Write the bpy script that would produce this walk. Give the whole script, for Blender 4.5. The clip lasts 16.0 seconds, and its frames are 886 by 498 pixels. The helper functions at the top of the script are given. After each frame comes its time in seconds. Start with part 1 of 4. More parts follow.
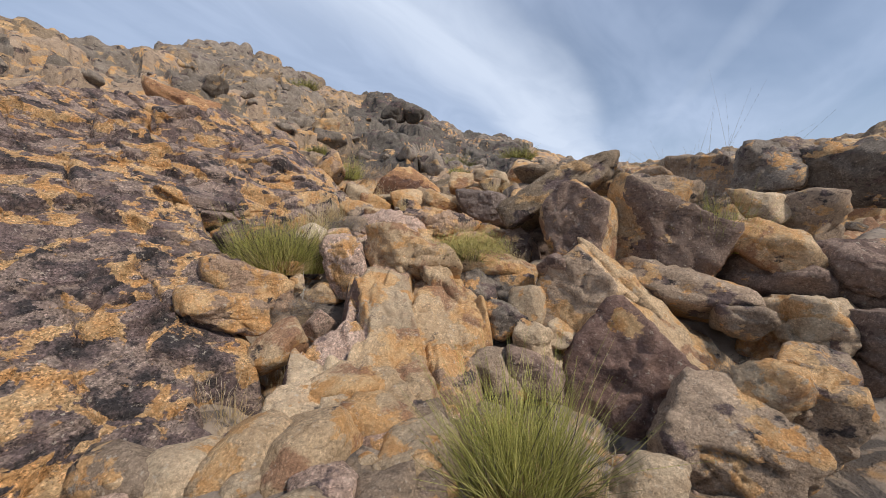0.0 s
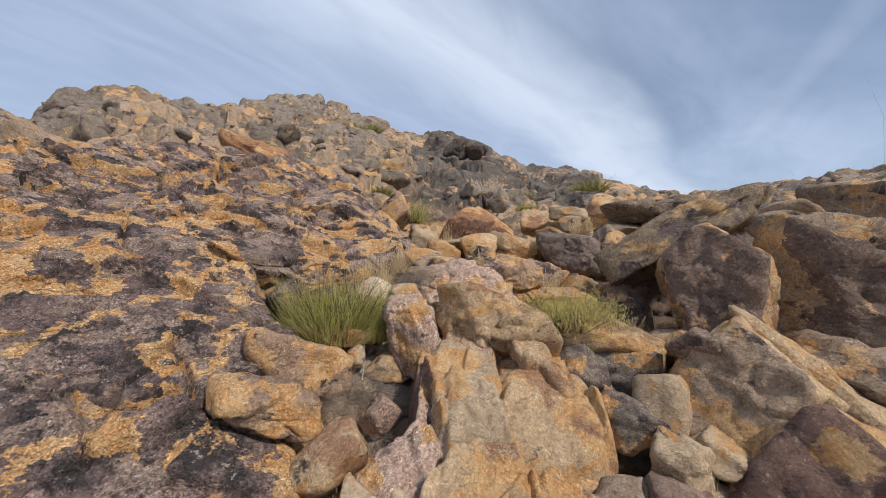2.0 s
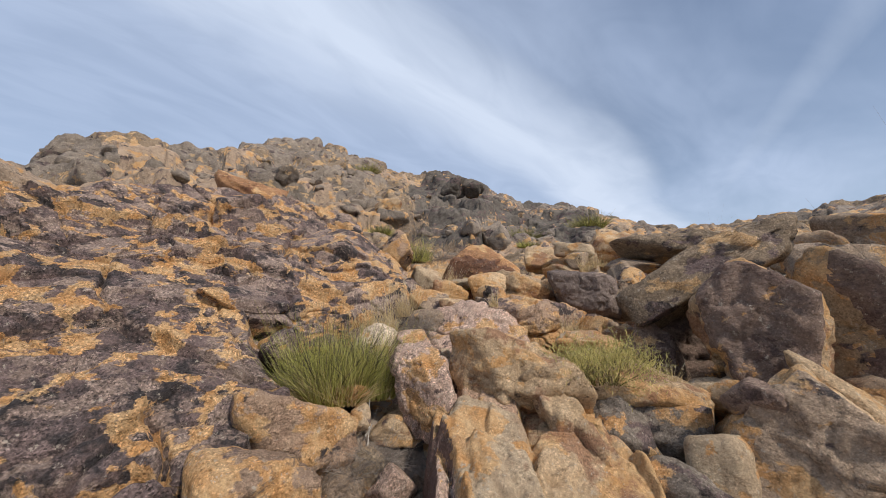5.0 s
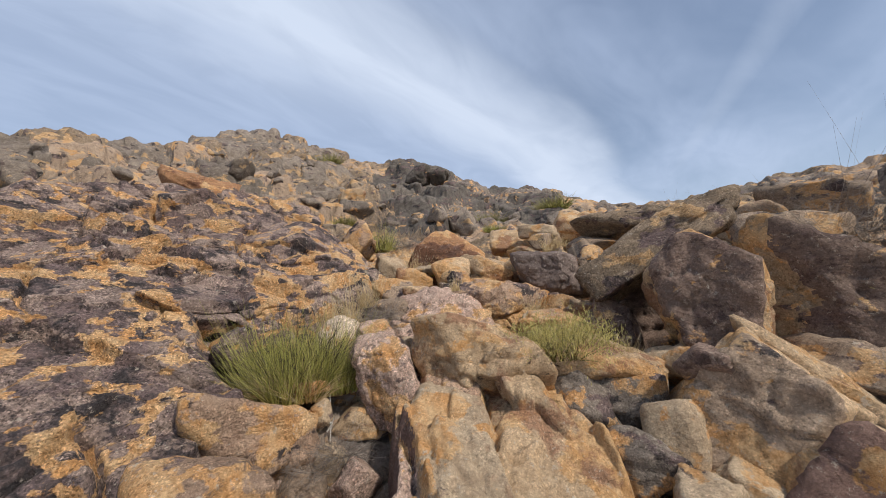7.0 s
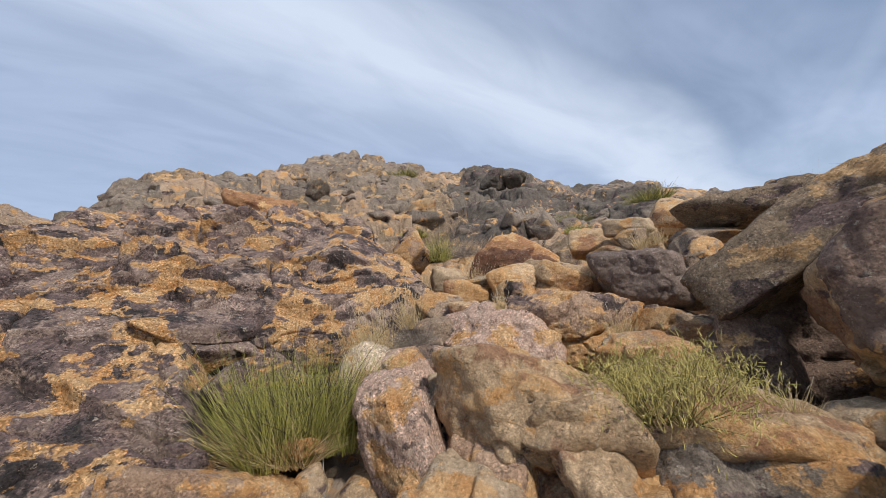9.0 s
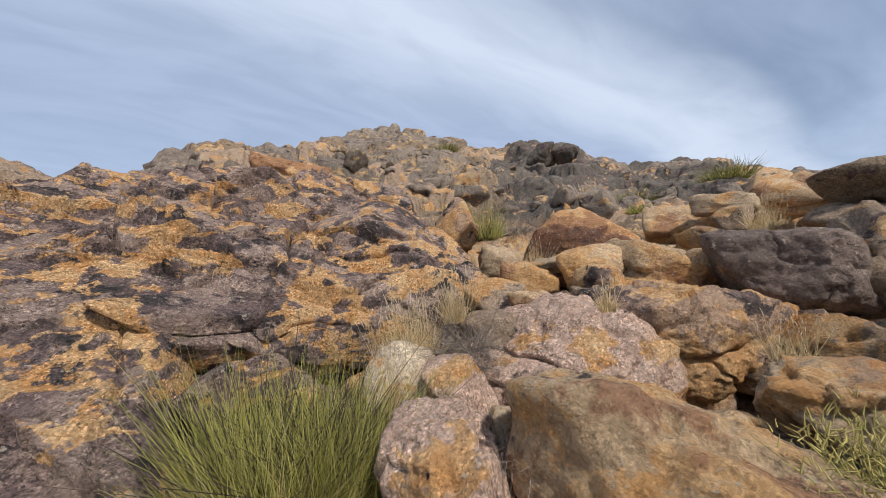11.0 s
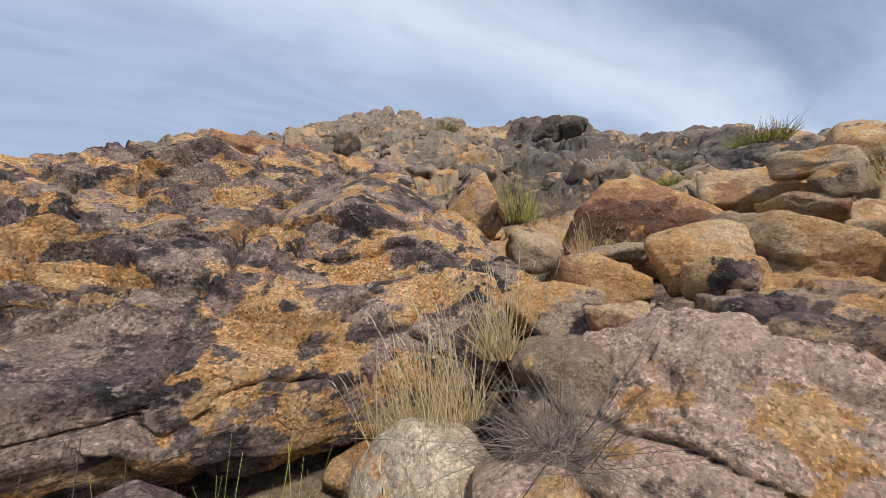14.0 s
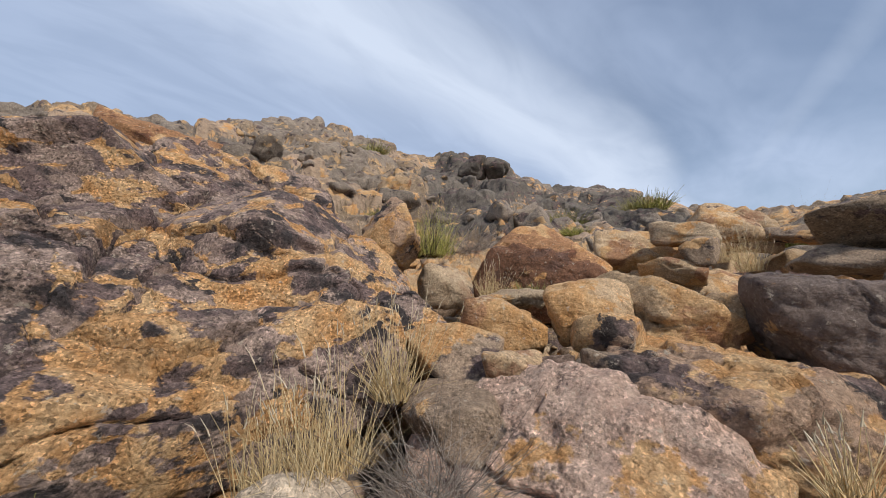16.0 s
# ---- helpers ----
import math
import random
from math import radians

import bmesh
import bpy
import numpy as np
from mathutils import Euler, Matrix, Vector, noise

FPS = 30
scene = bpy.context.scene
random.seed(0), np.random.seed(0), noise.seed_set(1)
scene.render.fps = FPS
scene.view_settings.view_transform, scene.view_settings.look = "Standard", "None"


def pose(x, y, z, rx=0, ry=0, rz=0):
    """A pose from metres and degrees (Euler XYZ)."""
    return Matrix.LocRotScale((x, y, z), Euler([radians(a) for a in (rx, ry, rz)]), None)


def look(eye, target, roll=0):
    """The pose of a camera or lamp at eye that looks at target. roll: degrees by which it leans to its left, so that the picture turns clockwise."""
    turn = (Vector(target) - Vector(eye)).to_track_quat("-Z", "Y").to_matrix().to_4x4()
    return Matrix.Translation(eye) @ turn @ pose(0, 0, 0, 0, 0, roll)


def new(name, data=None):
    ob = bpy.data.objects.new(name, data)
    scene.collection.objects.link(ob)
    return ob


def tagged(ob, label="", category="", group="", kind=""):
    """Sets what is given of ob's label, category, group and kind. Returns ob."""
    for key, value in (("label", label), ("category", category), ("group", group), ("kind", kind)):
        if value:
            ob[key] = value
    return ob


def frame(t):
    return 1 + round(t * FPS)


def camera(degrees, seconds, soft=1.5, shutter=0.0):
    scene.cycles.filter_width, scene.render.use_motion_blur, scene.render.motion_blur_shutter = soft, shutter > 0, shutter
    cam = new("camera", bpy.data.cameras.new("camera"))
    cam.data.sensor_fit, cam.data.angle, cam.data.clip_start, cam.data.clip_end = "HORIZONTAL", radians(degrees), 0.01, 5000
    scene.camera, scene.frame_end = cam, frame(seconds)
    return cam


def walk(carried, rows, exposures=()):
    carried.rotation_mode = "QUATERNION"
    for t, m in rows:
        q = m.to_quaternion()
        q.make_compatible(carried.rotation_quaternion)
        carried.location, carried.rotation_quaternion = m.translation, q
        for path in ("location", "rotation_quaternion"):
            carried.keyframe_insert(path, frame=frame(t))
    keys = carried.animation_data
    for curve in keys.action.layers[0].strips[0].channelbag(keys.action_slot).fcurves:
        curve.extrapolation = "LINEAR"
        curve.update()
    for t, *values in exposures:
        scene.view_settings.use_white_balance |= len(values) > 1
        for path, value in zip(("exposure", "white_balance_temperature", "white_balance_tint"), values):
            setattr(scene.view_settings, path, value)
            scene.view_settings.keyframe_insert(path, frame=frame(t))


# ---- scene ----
cam = camera(98.3, 16.0, soft=0.8)
METRES, EYE, TILT, LEAN, TURN = 6.0, 1.5, 0.0, 0.0, 0.0
ROWS = [
    (0.0, 0.0, 0.0, 0.0, 0.0, 0.0, -0.0),
    (0.5, -0.0179, 0.0518, 0.0098, 3.96, 2.58, -0.18),
    (1.0, -0.0338, 0.0816, 0.0408, 6.68, 3.31, -0.23),
    (1.5, -0.0407, 0.12, 0.0366, 8.22, 3.87, 0.02),
    (2.0, -0.0536, 0.1547, 0.0571, 8.79, 4.96, -0.07),
    (2.5, -0.066, 0.1771, 0.0626, 8.7, 6.61, -0.75),
    (3.0, -0.0856, 0.1939, 0.067, 8.75, 8.01, -1.34),
    (3.5, -0.0882, 0.2016, 0.0671, 8.78, 9.01, -1.4),
    (4.0, -0.0901, 0.2048, 0.0654, 8.85, 9.74, -0.86),
    (6.5, -0.0783, 0.2092, 0.0799, 6.24, 11.03, 4.58),
    (7.0, -0.0677, 0.2249, 0.0665, 4.58, 8.71, 4.82),
    (7.5, -0.0364, 0.266, 0.0569, 5.55, 8.04, 5.8),
    (8.0, -0.0129, 0.3057, 0.0722, 8.57, 9.02, 6.7),
    (8.5, -0.015, 0.3604, 0.0675, 13.2, 10.51, 6.74),
    (9.0, -0.0135, 0.4156, 0.0808, 17.93, 11.41, 5.88),
    (9.5, -0.0073, 0.458, 0.0868, 22.87, 11.53, 4.7),
    (12.0, -0.1774, 0.6474, 0.1348, 22.71, 7.78, 2.85),
    (12.5, -0.1949, 0.673, 0.1473, 23.8, 8.16, 3.75),
    (13.0, -0.2018, 0.6813, 0.1405, 24.66, 8.17, 4.33),
    (13.5, -0.2092, 0.7126, 0.1302, 24.63, 8.0, 4.79),
    (14.0, -0.2117, 0.7743, 0.1495, 23.65, 6.9, 5.94),
    (14.5, -0.2251, 0.7893, 0.1598, 22.6, 6.01, 6.39),
    (15.0, -0.222, 0.7917, 0.1583, 19.65, 6.99, 4.36),
    (15.5, -0.2182, 0.7854, 0.1581, 15.73, 8.7, 2.27),
    (16.0, -0.2045, 0.7841, 0.162, 10.69, 9.63, 1.22),
]
walk(cam, [(t, pose(0, 0, EYE, TILT, LEAN, TURN) @ pose(METRES * x, METRES * y, METRES * z, 90 + pitch, roll, yaw)) for t, x, y, z, yaw, pitch, roll in ROWS])

# ---------------------------------------------------------------- world and sun
SUN_EL, SUN_AZ = 44.0, 128.0          # degrees; azimuth from +y towards +x
world = bpy.data.worlds.new("sky")
scene.world = world
world.use_nodes = True
wn, wl = world.node_tree.nodes, world.node_tree.links
wn.clear()


def wnode(kind, **values):
    n = wn.new(kind)
    for k, v in values.items():
        n.inputs[int(k[1:])].default_value = v
    return n


def wmath(op, a, b=None, clamp=False):
    n = wn.new("ShaderNodeMath")
    n.operation, n.use_clamp = op, clamp
    for i, v in enumerate((a, b)):
        if v is None:
            continue
        if isinstance(v, (int, float)):
            n.inputs[i].default_value = v
        else:
            wl.new(v, n.inputs[i])
    return n.outputs[0]


def wramp(fac, stops):
    n = wn.new("ShaderNodeValToRGB")
    while len(n.color_ramp.elements) < len(stops):
        n.color_ramp.elements.new(0.5)
    for e, (p, v) in zip(n.color_ramp.elements, stops):
        e.position, e.color = p, (v, v, v, 1)
    n.color_ramp.interpolation = "EASE"
    wl.new(fac, n.inputs[0])
    return n.outputs[0]


sky = wn.new("ShaderNodeTexSky")
sky.sky_type, sky.sun_disc = "NISHITA", False
sky.sun_elevation, sky.sun_rotation = radians(SUN_EL), radians(SUN_AZ)
sky.air_density, sky.dust_density, sky.ozone_density = 1.0, 0.6, 2.0
coord = wn.new("ShaderNodeTexCoord")
sep = wn.new("ShaderNodeSeparateXYZ")
wl.new(coord.outputs["Generated"], sep.inputs[0])
high = wmath("ADD", wmath("MAXIMUM", sep.outputs[2], 0.0), 0.06)
cu, cv = wmath("DIVIDE", sep.outputs[0], high), wmath("DIVIDE", sep.outputs[1], high)
# cirrus runs along (0.59, 0.81) of the cloud plane
along = wmath("ADD", wmath("MULTIPLY", cu, 0.59), wmath("MULTIPLY", cv, 0.81))
across = wmath("SUBTRACT", wmath("MULTIPLY", cu, 0.81), wmath("MULTIPLY", cv, 0.59))
comb = wn.new("ShaderNodeCombineXYZ")
wl.new(wmath("MULTIPLY", along, 0.42), comb.inputs[0])
wl.new(across, comb.inputs[1])


def wnoise(vec, scale, detail, rough, dist):
    n = wn.new("ShaderNodeTexNoise")
    n.inputs["Scale"].default_value, n.inputs["Detail"].default_value = scale, detail
    n.inputs["Roughness"].default_value, n.inputs["Distortion"].default_value = rough, dist
    wl.new(vec, n.inputs["Vector"])
    return n.outputs[0]


streak = wnoise(comb.outputs[0], 1.25, 4, 0.5, 0.6)
wisps = wnoise(comb.outputs[0], 3.6, 6, 0.55, 1.4)
warp = wmath("ADD", across, wmath("MULTIPLY", wmath("SUBTRACT", streak, 0.5), 0.7))
band = wramp(wmath("ABSOLUTE", wmath("ADD", warp, 0.98)), [(0.0, 1.0), (0.16, 0.72), (0.42, 0.1), (0.7, 0.0)])
veil = wramp(wmath("MULTIPLY", wmath("ADD", wmath("MULTIPLY", warp, -1.0), -0.3), 0.5), [(0.0, 0.0), (0.5, 0.75), (1.0, 0.66)])
thin = wramp(streak, [(0.30, 0.22), (0.75, 0.72)])
fine = wramp(wisps, [(0.3, 0.82), (0.68, 1.0)])
# a thin trail that crosses the blue part
trail = wmath("SUBTRACT", wmath("MULTIPLY", cu, 0.97), wmath("MULTIPLY", cv, 0.24))
trail = wramp(wmath("ABSOLUTE", wmath("ADD", trail, -0.8)), [(0.0, 0.2), (0.12, 0.0)])
lowhaze = wramp(sep.outputs[2], [(0.0, 0.8), (0.12, 0.55), (0.35, 0.12), (0.6, 0.0)])
mask = wmath("MULTIPLY", wmath("MAXIMUM", veil, thin), fine)
mask = wmath("MINIMUM", mask, 0.9)
bright = wmath("MINIMUM", wmath("MAXIMUM", wmath("MULTIPLY", wmath("MAXIMUM", band, trail), fine), wmath("MULTIPLY", lowhaze, 0.55)), 0.9)
mix = wn.new("ShaderNodeMix")
mix.data_type = "RGBA"
wl.new(mask, mix.inputs[0])
wl.new(sky.outputs[0], mix.inputs[6])
mix.inputs[7].default_value = (5.3, 6.4, 8.6, 1)
mix2 = wn.new("ShaderNodeMix")
mix2.data_type = "RGBA"
wl.new(bright, mix2.inputs[0])
wl.new(mix.outputs[2], mix2.inputs[6])
mix2.inputs[7].default_value = (7.0, 7.9, 9.5, 1)
bg = wn.new("ShaderNodeBackground")
bg.inputs[1].default_value = 0.1
wl.new(mix2.outputs[2], bg.inputs[0])
wout = wn.new("ShaderNodeOutputWorld")
wl.new(bg.outputs[0], wout.inputs[0])

sun = new("sun", bpy.data.lights.new("sun", "SUN"))
sun.data.energy, sun.data.angle, sun.data.color = 3.65, radians(5), (1.0, 0.93, 0.845)
sx, sy = math.sin(radians(SUN_AZ)) * math.cos(radians(SUN_EL)), math.cos(radians(SUN_AZ)) * math.cos(radians(SUN_EL))
sun.matrix_world = look((sx * 50, sy * 50, math.sin(radians(SUN_EL)) * 50), (0, 0, 0))


# ---------------------------------------------------------------- materials
class Nodes:
    def __init__(self, name):
        self.mat = bpy.data.materials.new(name)
        self.mat.use_nodes = True
        self.n, self.l = self.mat.node_tree.nodes, self.mat.node_tree.links
        self.bsdf = self.n["Principled BSDF"]
        self.pos = self.n.new("ShaderNodeNewGeometry").outputs["Position"]

    def put(self, sock, v):
        if isinstance(v, (int, float, tuple)):
            sock.default_value = v
        else:
            self.l.new(v, sock)

    def math(self, op, a, b=0.0, clamp=False):
        n = self.n.new("ShaderNodeMath")
        n.operation, n.use_clamp = op, clamp
        self.put(n.inputs[0], a)
        self.put(n.inputs[1], b)
        return n.outputs[0]

    def stretched(self, scale, rot=(0, 0, 0)):
        n = self.n.new("ShaderNodeMapping")
        n.inputs["Scale"].default_value = scale
        n.inputs["Rotation"].default_value = [radians(a) for a in rot]
        self.l.new(self.pos, n.inputs["Vector"])
        return n.outputs[0]

    def noise(self, scale, detail=5, rough=0.6, dist=0.0, vec=None):
        n = self.n.new("ShaderNodeTexNoise")
        n.inputs["Scale"].default_value, n.inputs["Detail"].default_value = scale, detail
        n.inputs["Roughness"].default_value, n.inputs["Distortion"].default_value = rough, dist
        self.l.new(vec or self.pos, n.inputs["Vector"])
        return n.outputs[0]

    def voronoi(self, scale, feature="F1", out=0, vec=None):
        n = self.n.new("ShaderNodeTexVoronoi")
        n.feature = feature
        n.inputs["Scale"].default_value = scale
        self.l.new(vec or self.pos, n.inputs["Vector"])
        return n.outputs[out]

    def ramp(self, fac, *stops):
        n = self.n.new("ShaderNodeValToRGB")
        while len(n.color_ramp.elements) < len(stops):
            n.color_ramp.elements.new(0.5)
        for e, (p, c) in zip(n.color_ramp.elements, stops):
            e.position = p
            e.color = (c, c, c, 1) if isinstance(c, (int, float)) else (*c, 1)
        self.put(n.inputs[0], fac)
        return n.outputs[0]

    def mix(self, fac, a, b, how="MIX"):
        n = self.n.new("ShaderNodeMix")
        n.data_type, n.blend_type = "RGBA", how
        self.put(n.inputs[0], fac)
        self.put(n.inputs[6], (*a, 1) if isinstance(a, tuple) else a)
        self.put(n.inputs[7], (*b, 1) if isinstance(b, tuple) else b)
        return n.outputs[2]

    def rand(self):
        return self.n.new("ShaderNodeObjectInfo").outputs["Random"]

    def bump(self, height, strength, dist, below=None):
        n = self.n.new("ShaderNodeBump")
        n.inputs["Strength"].default_value, n.inputs["Distance"].default_value = strength, dist
        self.l.new(height, n.inputs["Height"])
        if below:
            self.l.new(below, n.inputs["Normal"])
        return n.outputs[0]

    def done(self, colour, rough=0.9, normal=None):
        self.put(self.bsdf.inputs["Base Color"], colour)
        self.put(self.bsdf.inputs["Roughness"], rough)
        self.bsdf.inputs["Specular IOR Level"].default_value = 0.25
        if normal:
            self.l.new(normal, self.bsdf.inputs["Normal"])
        return self.mat


OCHRE, OCHRE2 = (0.51, 0.262, 0.097), (0.58, 0.38, 0.195)
DARK, PURPLE = (0.034, 0.030, 0.031), (0.16, 0.112, 0.102)


def rock(name, base, base2, ochre=0.3, varnish=0.3, ochre_tone=OCHRE, dark_tone=DARK, speck=0.5, size=1.0, fine=True, rust=0.0, spall=0.25):
    """Weathered granite: two-tone grain, ochre stained patches, black and purple desert varnish, pale and dark crystals."""
    m = Nodes(name)
    wav = m.stretched((1, 1, 1.5), (20, -15, 0))
    grain = m.noise(8 / size, 10, 0.72)
    edge = m.noise(20, 8, 0.7)
    ragged = m.math("MULTIPLY", m.math("SUBTRACT", edge, 0.5), 0.15)
    # joints between plates; the skin has spalled to ochre along them
    wob = m.n.new("ShaderNodeTexNoise")
    wob.inputs["Scale"].default_value, wob.inputs["Detail"].default_value = 1.6, 6
    m.l.new(m.pos, wob.inputs["Vector"])
    bent = m.n.new("ShaderNodeVectorMath")
    bent.operation = "MULTIPLY_ADD"
    m.l.new(wob.outputs["Color"], bent.inputs[0])
    bent.inputs[1].default_value = (0.9, 0.9, 0.9)
    m.l.new(m.stretched((1, 1.2, 2.0), (30, 20, 10)), bent.inputs[2])
    joint = m.voronoi(1.5 / size, "DISTANCE_TO_EDGE", 0, bent.outputs[0])
    ragged_o = m.math("ADD", ragged, m.math("MULTIPLY", m.math("SUBTRACT", m.ramp(joint, (0.0, 0.16), (0.09, 0.08), (0.30, 0.0)), 0.06), spall))
    blot = m.noise(1.7 / size, 6, 0.6, 0.25, wav)
    blot2 = m.noise(2.3 / size, 6, 0.6, 0.2, m.stretched((1.15, 1.0, 1.9), (-25, 30, 40)))
    col = m.mix(m.ramp(grain, (0.36, 0.0), (0.62, 1.0)), base, base2)
    shade = m.ramp(m.noise(0.9, 4, 0.55), (0.3, 0.78), (0.7, 1.18))
    col = m.mix(1.0, col, shade, "MULTIPLY")
    col = m.mix(1.0, col, m.ramp(m.rand(), (0.0, 0.82), (1.0, 1.16)), "MULTIPLY")
    v_edge = 0.68 - 0.30 * varnish
    vm = m.ramp(m.math("ADD", blot2, ragged), (v_edge - 0.012, 0.0), (v_edge + 0.03, 1.0))
    vtone = m.mix(m.ramp(m.noise(3.2, 8, 0.68), (0.42, 0.0), (0.54, 1.0)), dark_tone, PURPLE if dark_tone is DARK else tuple(1.7 * c for c in dark_tone))
    col = m.mix(m.math("MULTIPLY", vm, 0.94), col, vtone)
    o_edge = 0.66 - 0.30 * ochre
    om = m.ramp(m.math("ADD", blot, ragged_o), (o_edge - 0.008, 0.0), (o_edge + 0.016, 1.0))
    otone = m.mix(m.ramp(m.noise(4.5, 8, 0.7), (0.40, 0.0), (0.60, 1.0)), ochre_tone, OCHRE2)
    col = m.mix(m.math("MULTIPLY", om, 0.94), col, otone)
    if rust:
        rm = m.ramp(m.math("ADD", m.noise(1.25 / size, 6, 0.6, 0.3, m.stretched((1, 1.3, 1.1), (50, 10, -20))), ragged), (0.545, 0.0), (0.585, 1.0))
        col = m.mix(m.math("MULTIPLY", rm, rust), col, m.mix(grain, (0.20, 0.092, 0.055), (0.34, 0.175, 0.10)))
    # pitting: dark hollows and pale crystals, in patches
    mottle = m.ramp(m.noise(5, 5, 0.65), (0.38, 0.5), (0.54, 1.0))
    pits = m.ramp(m.noise(36, 6, 0.77), (0.37, 0.20), (0.46, 0.82), (0.54, 1.06), (0.65, 1.75))
    col = m.mix(m.math("MULTIPLY", m.math("MULTIPLY", mottle, m.math("SUBTRACT", 1.0, m.math("MULTIPLY", om, 0.45))), min(1.0, 0.25 + 0.7 * speck)), col, m.mix(1.0, col, pits, "MULTIPLY"))
    if fine:
        bw = m.n.new("ShaderNodeRGBToBW")
        m.l.new(m.voronoi(85, out=1), bw.inputs[0])
        grains = m.ramp(bw.outputs[0], (0.16, 0.36), (0.34, 0.92), (0.66, 1.06), (0.88, 1.9))
        col = m.mix(m.math("MULTIPLY", mottle, speck), col, m.mix(1.0, col, grains, "MULTIPLY"))
        lich = m.ramp(m.noise(15, 7, 0.75), (0.60, 0.0), (0.64, 0.7))
        col = m.mix(lich, col, (0.50, 0.43, 0.34))
    crack = m.ramp(joint, (0.0, 0.0), (0.02, 1.0))
    nrm = m.bump(crack, 0.25 + 0.45 * spall, 0.03 + 0.02 * spall)
    small = m.ramp(m.voronoi(5.5 / size, "DISTANCE_TO_EDGE", 0, bent.outputs[0]), (0.0, 0.0), (0.03, 1.0))
    nrm = m.bump(small, 0.35 + 0.3 * spall, 0.02, nrm)
    nrm = m.bump(m.noise(6 / size, 10, 0.7), 1.0, 0.06 * size, nrm)
    if fine:
        nrm = m.bump(m.noise(30, 5, 0.72), 1.0, 0.013, nrm)
    return m.done(col, m.ramp(grain, (0.3, 0.74), (0.7, 0.96)), nrm)


mottled = rock("mottled_varnished_rock", (0.24, 0.17, 0.142), (0.37, 0.275, 0.22), 0.36, 0.68, size=0.9, speck=0.85, spall=0.8)
orange = rock("orange_stained_rock", (0.33, 0.21, 0.14), (0.45, 0.31, 0.21), 0.55, 0.36)
orange_pale = rock("pale_orange_rock", (0.41, 0.275, 0.155), (0.56, 0.405, 0.25), 0.46, 0.20, ochre_tone=(0.50, 0.265, 0.10), speck=0.35, rust=0.75)
orange_face = rock("red_orange_rock", (0.36, 0.18, 0.09), (0.46, 0.25, 0.125), 0.45, 0.26, ochre_tone=(0.47, 0.225, 0.085), dark_tone=(0.13, 0.058, 0.033))
pink = rock("pink_granite", (0.41, 0.272, 0.205), (0.58, 0.42, 0.325), 0.30, 0.22, speck=0.65)
pale = rock("cream_rock", (0.42, 0.30, 0.19), (0.56, 0.43, 0.285), 0.36, 0.15, speck=0.3, rust=0.4)
white_granite = rock("white_granite", (0.50, 0.395, 0.28), (0.63, 0.51, 0.375), 0.27, 0.05, speck=0.5)
grey_tan = rock("grey_tan_rock", (0.265, 0.188, 0.13), (0.405, 0.300, 0.21), 0.33, 0.34, speck=0.4)
grey_smooth = rock("smooth_grey_brown_rock", (0.20, 0.148, 0.124), (0.275, 0.21, 0.175), 0.08, 0.12, speck=0.3)
dark_grey = rock("dark_grey_rock", (0.14, 0.112, 0.09), (0.285, 0.235, 0.188), 0.26, 0.36)
varnished = rock("brown_varnished_rock", (0.19, 0.13, 0.10), (0.30, 0.21, 0.16), 0.12, 0.4, dark_tone=(0.095, 0.062, 0.050), speck=0.4)
purple_brown = rock("purple_brown_rock", (0.18, 0.108, 0.084), (0.26, 0.165, 0.128), 0.05, 0.4, dark_tone=(0.12, 0.074, 0.06), speck=0.3)
black_rock = rock("near_black_rock", (0.085, 0.072, 0.06), (0.185, 0.158, 0.13), 0.10, 0.4, size=1.5, fine=False)
# broken red-brown rock, darkened in colour for the shade on that face
rust_shaded_face = rock("rust_brown_broken_shaded_rock", (0.155, 0.075, 0.045), (0.25, 0.125, 0.072), 0.06, 0.25, dark_tone=(0.09, 0.05, 0.036))
brown_tan = rock("brown_tan_rock", (0.19, 0.138, 0.092), (0.32, 0.238, 0.16), 0.30, 0.36, ochre_tone=(0.36, 0.215, 0.10), speck=0.6)
far_rock = rock("grey_slope_rock", (0.185, 0.148, 0.118), (0.32, 0.262, 0.205), 0.10, 0.34, size=1.6, ochre_tone=(0.44, 0.29, 0.155), spall=0.7)


def soil_material():
    m = Nodes("gravelly_soil_and_bedrock")
    g = m.noise(14, 9, 0.75)
    col = m.mix(m.ramp(g, (0.3, 0.0), (0.7, 1.0)), (0.17, 0.12, 0.082), (0.33, 0.25, 0.175))
    peb = m.voronoi(38, out=1)
    bw = m.n.new("ShaderNodeRGBToBW")
    m.l.new(peb, bw.inputs[0])
    col = m.mix(0.7, col, m.mix(1.0, col, m.ramp(bw.outputs[0], (0.1, 0.5), (0.9, 1.5)), "MULTIPLY"))
    stone = m.mix(m.ramp(m.noise(3, 7, 0.65), (0.35, 0.0), (0.65, 1.0)), (0.22, 0.175, 0.14), (0.40, 0.32, 0.245))
    stone = m.mix(m.ramp(m.noise(0.9, 6, 0.62, 0.5), (0.55, 0.0), (0.6, 0.8)), stone, (0.46, 0.27, 0.12))
    stone = m.mix(m.ramp(m.noise(1.3, 7, 0.65, 0.7), (0.53, 0.0), (0.57, 0.9)), stone, (0.10, 0.085, 0.075))
    col = m.mix(m.ramp(m.noise(1.1, 6, 0.6), (0.40, 0.0), (0.47, 1.0)), col, stone)
    nrm = m.bump(g, 0.8, 0.05)
    nrm = m.bump(m.voronoi(38), 0.7, 0.012, nrm)
    return m.done(col, 0.95, nrm)


soil = soil_material()


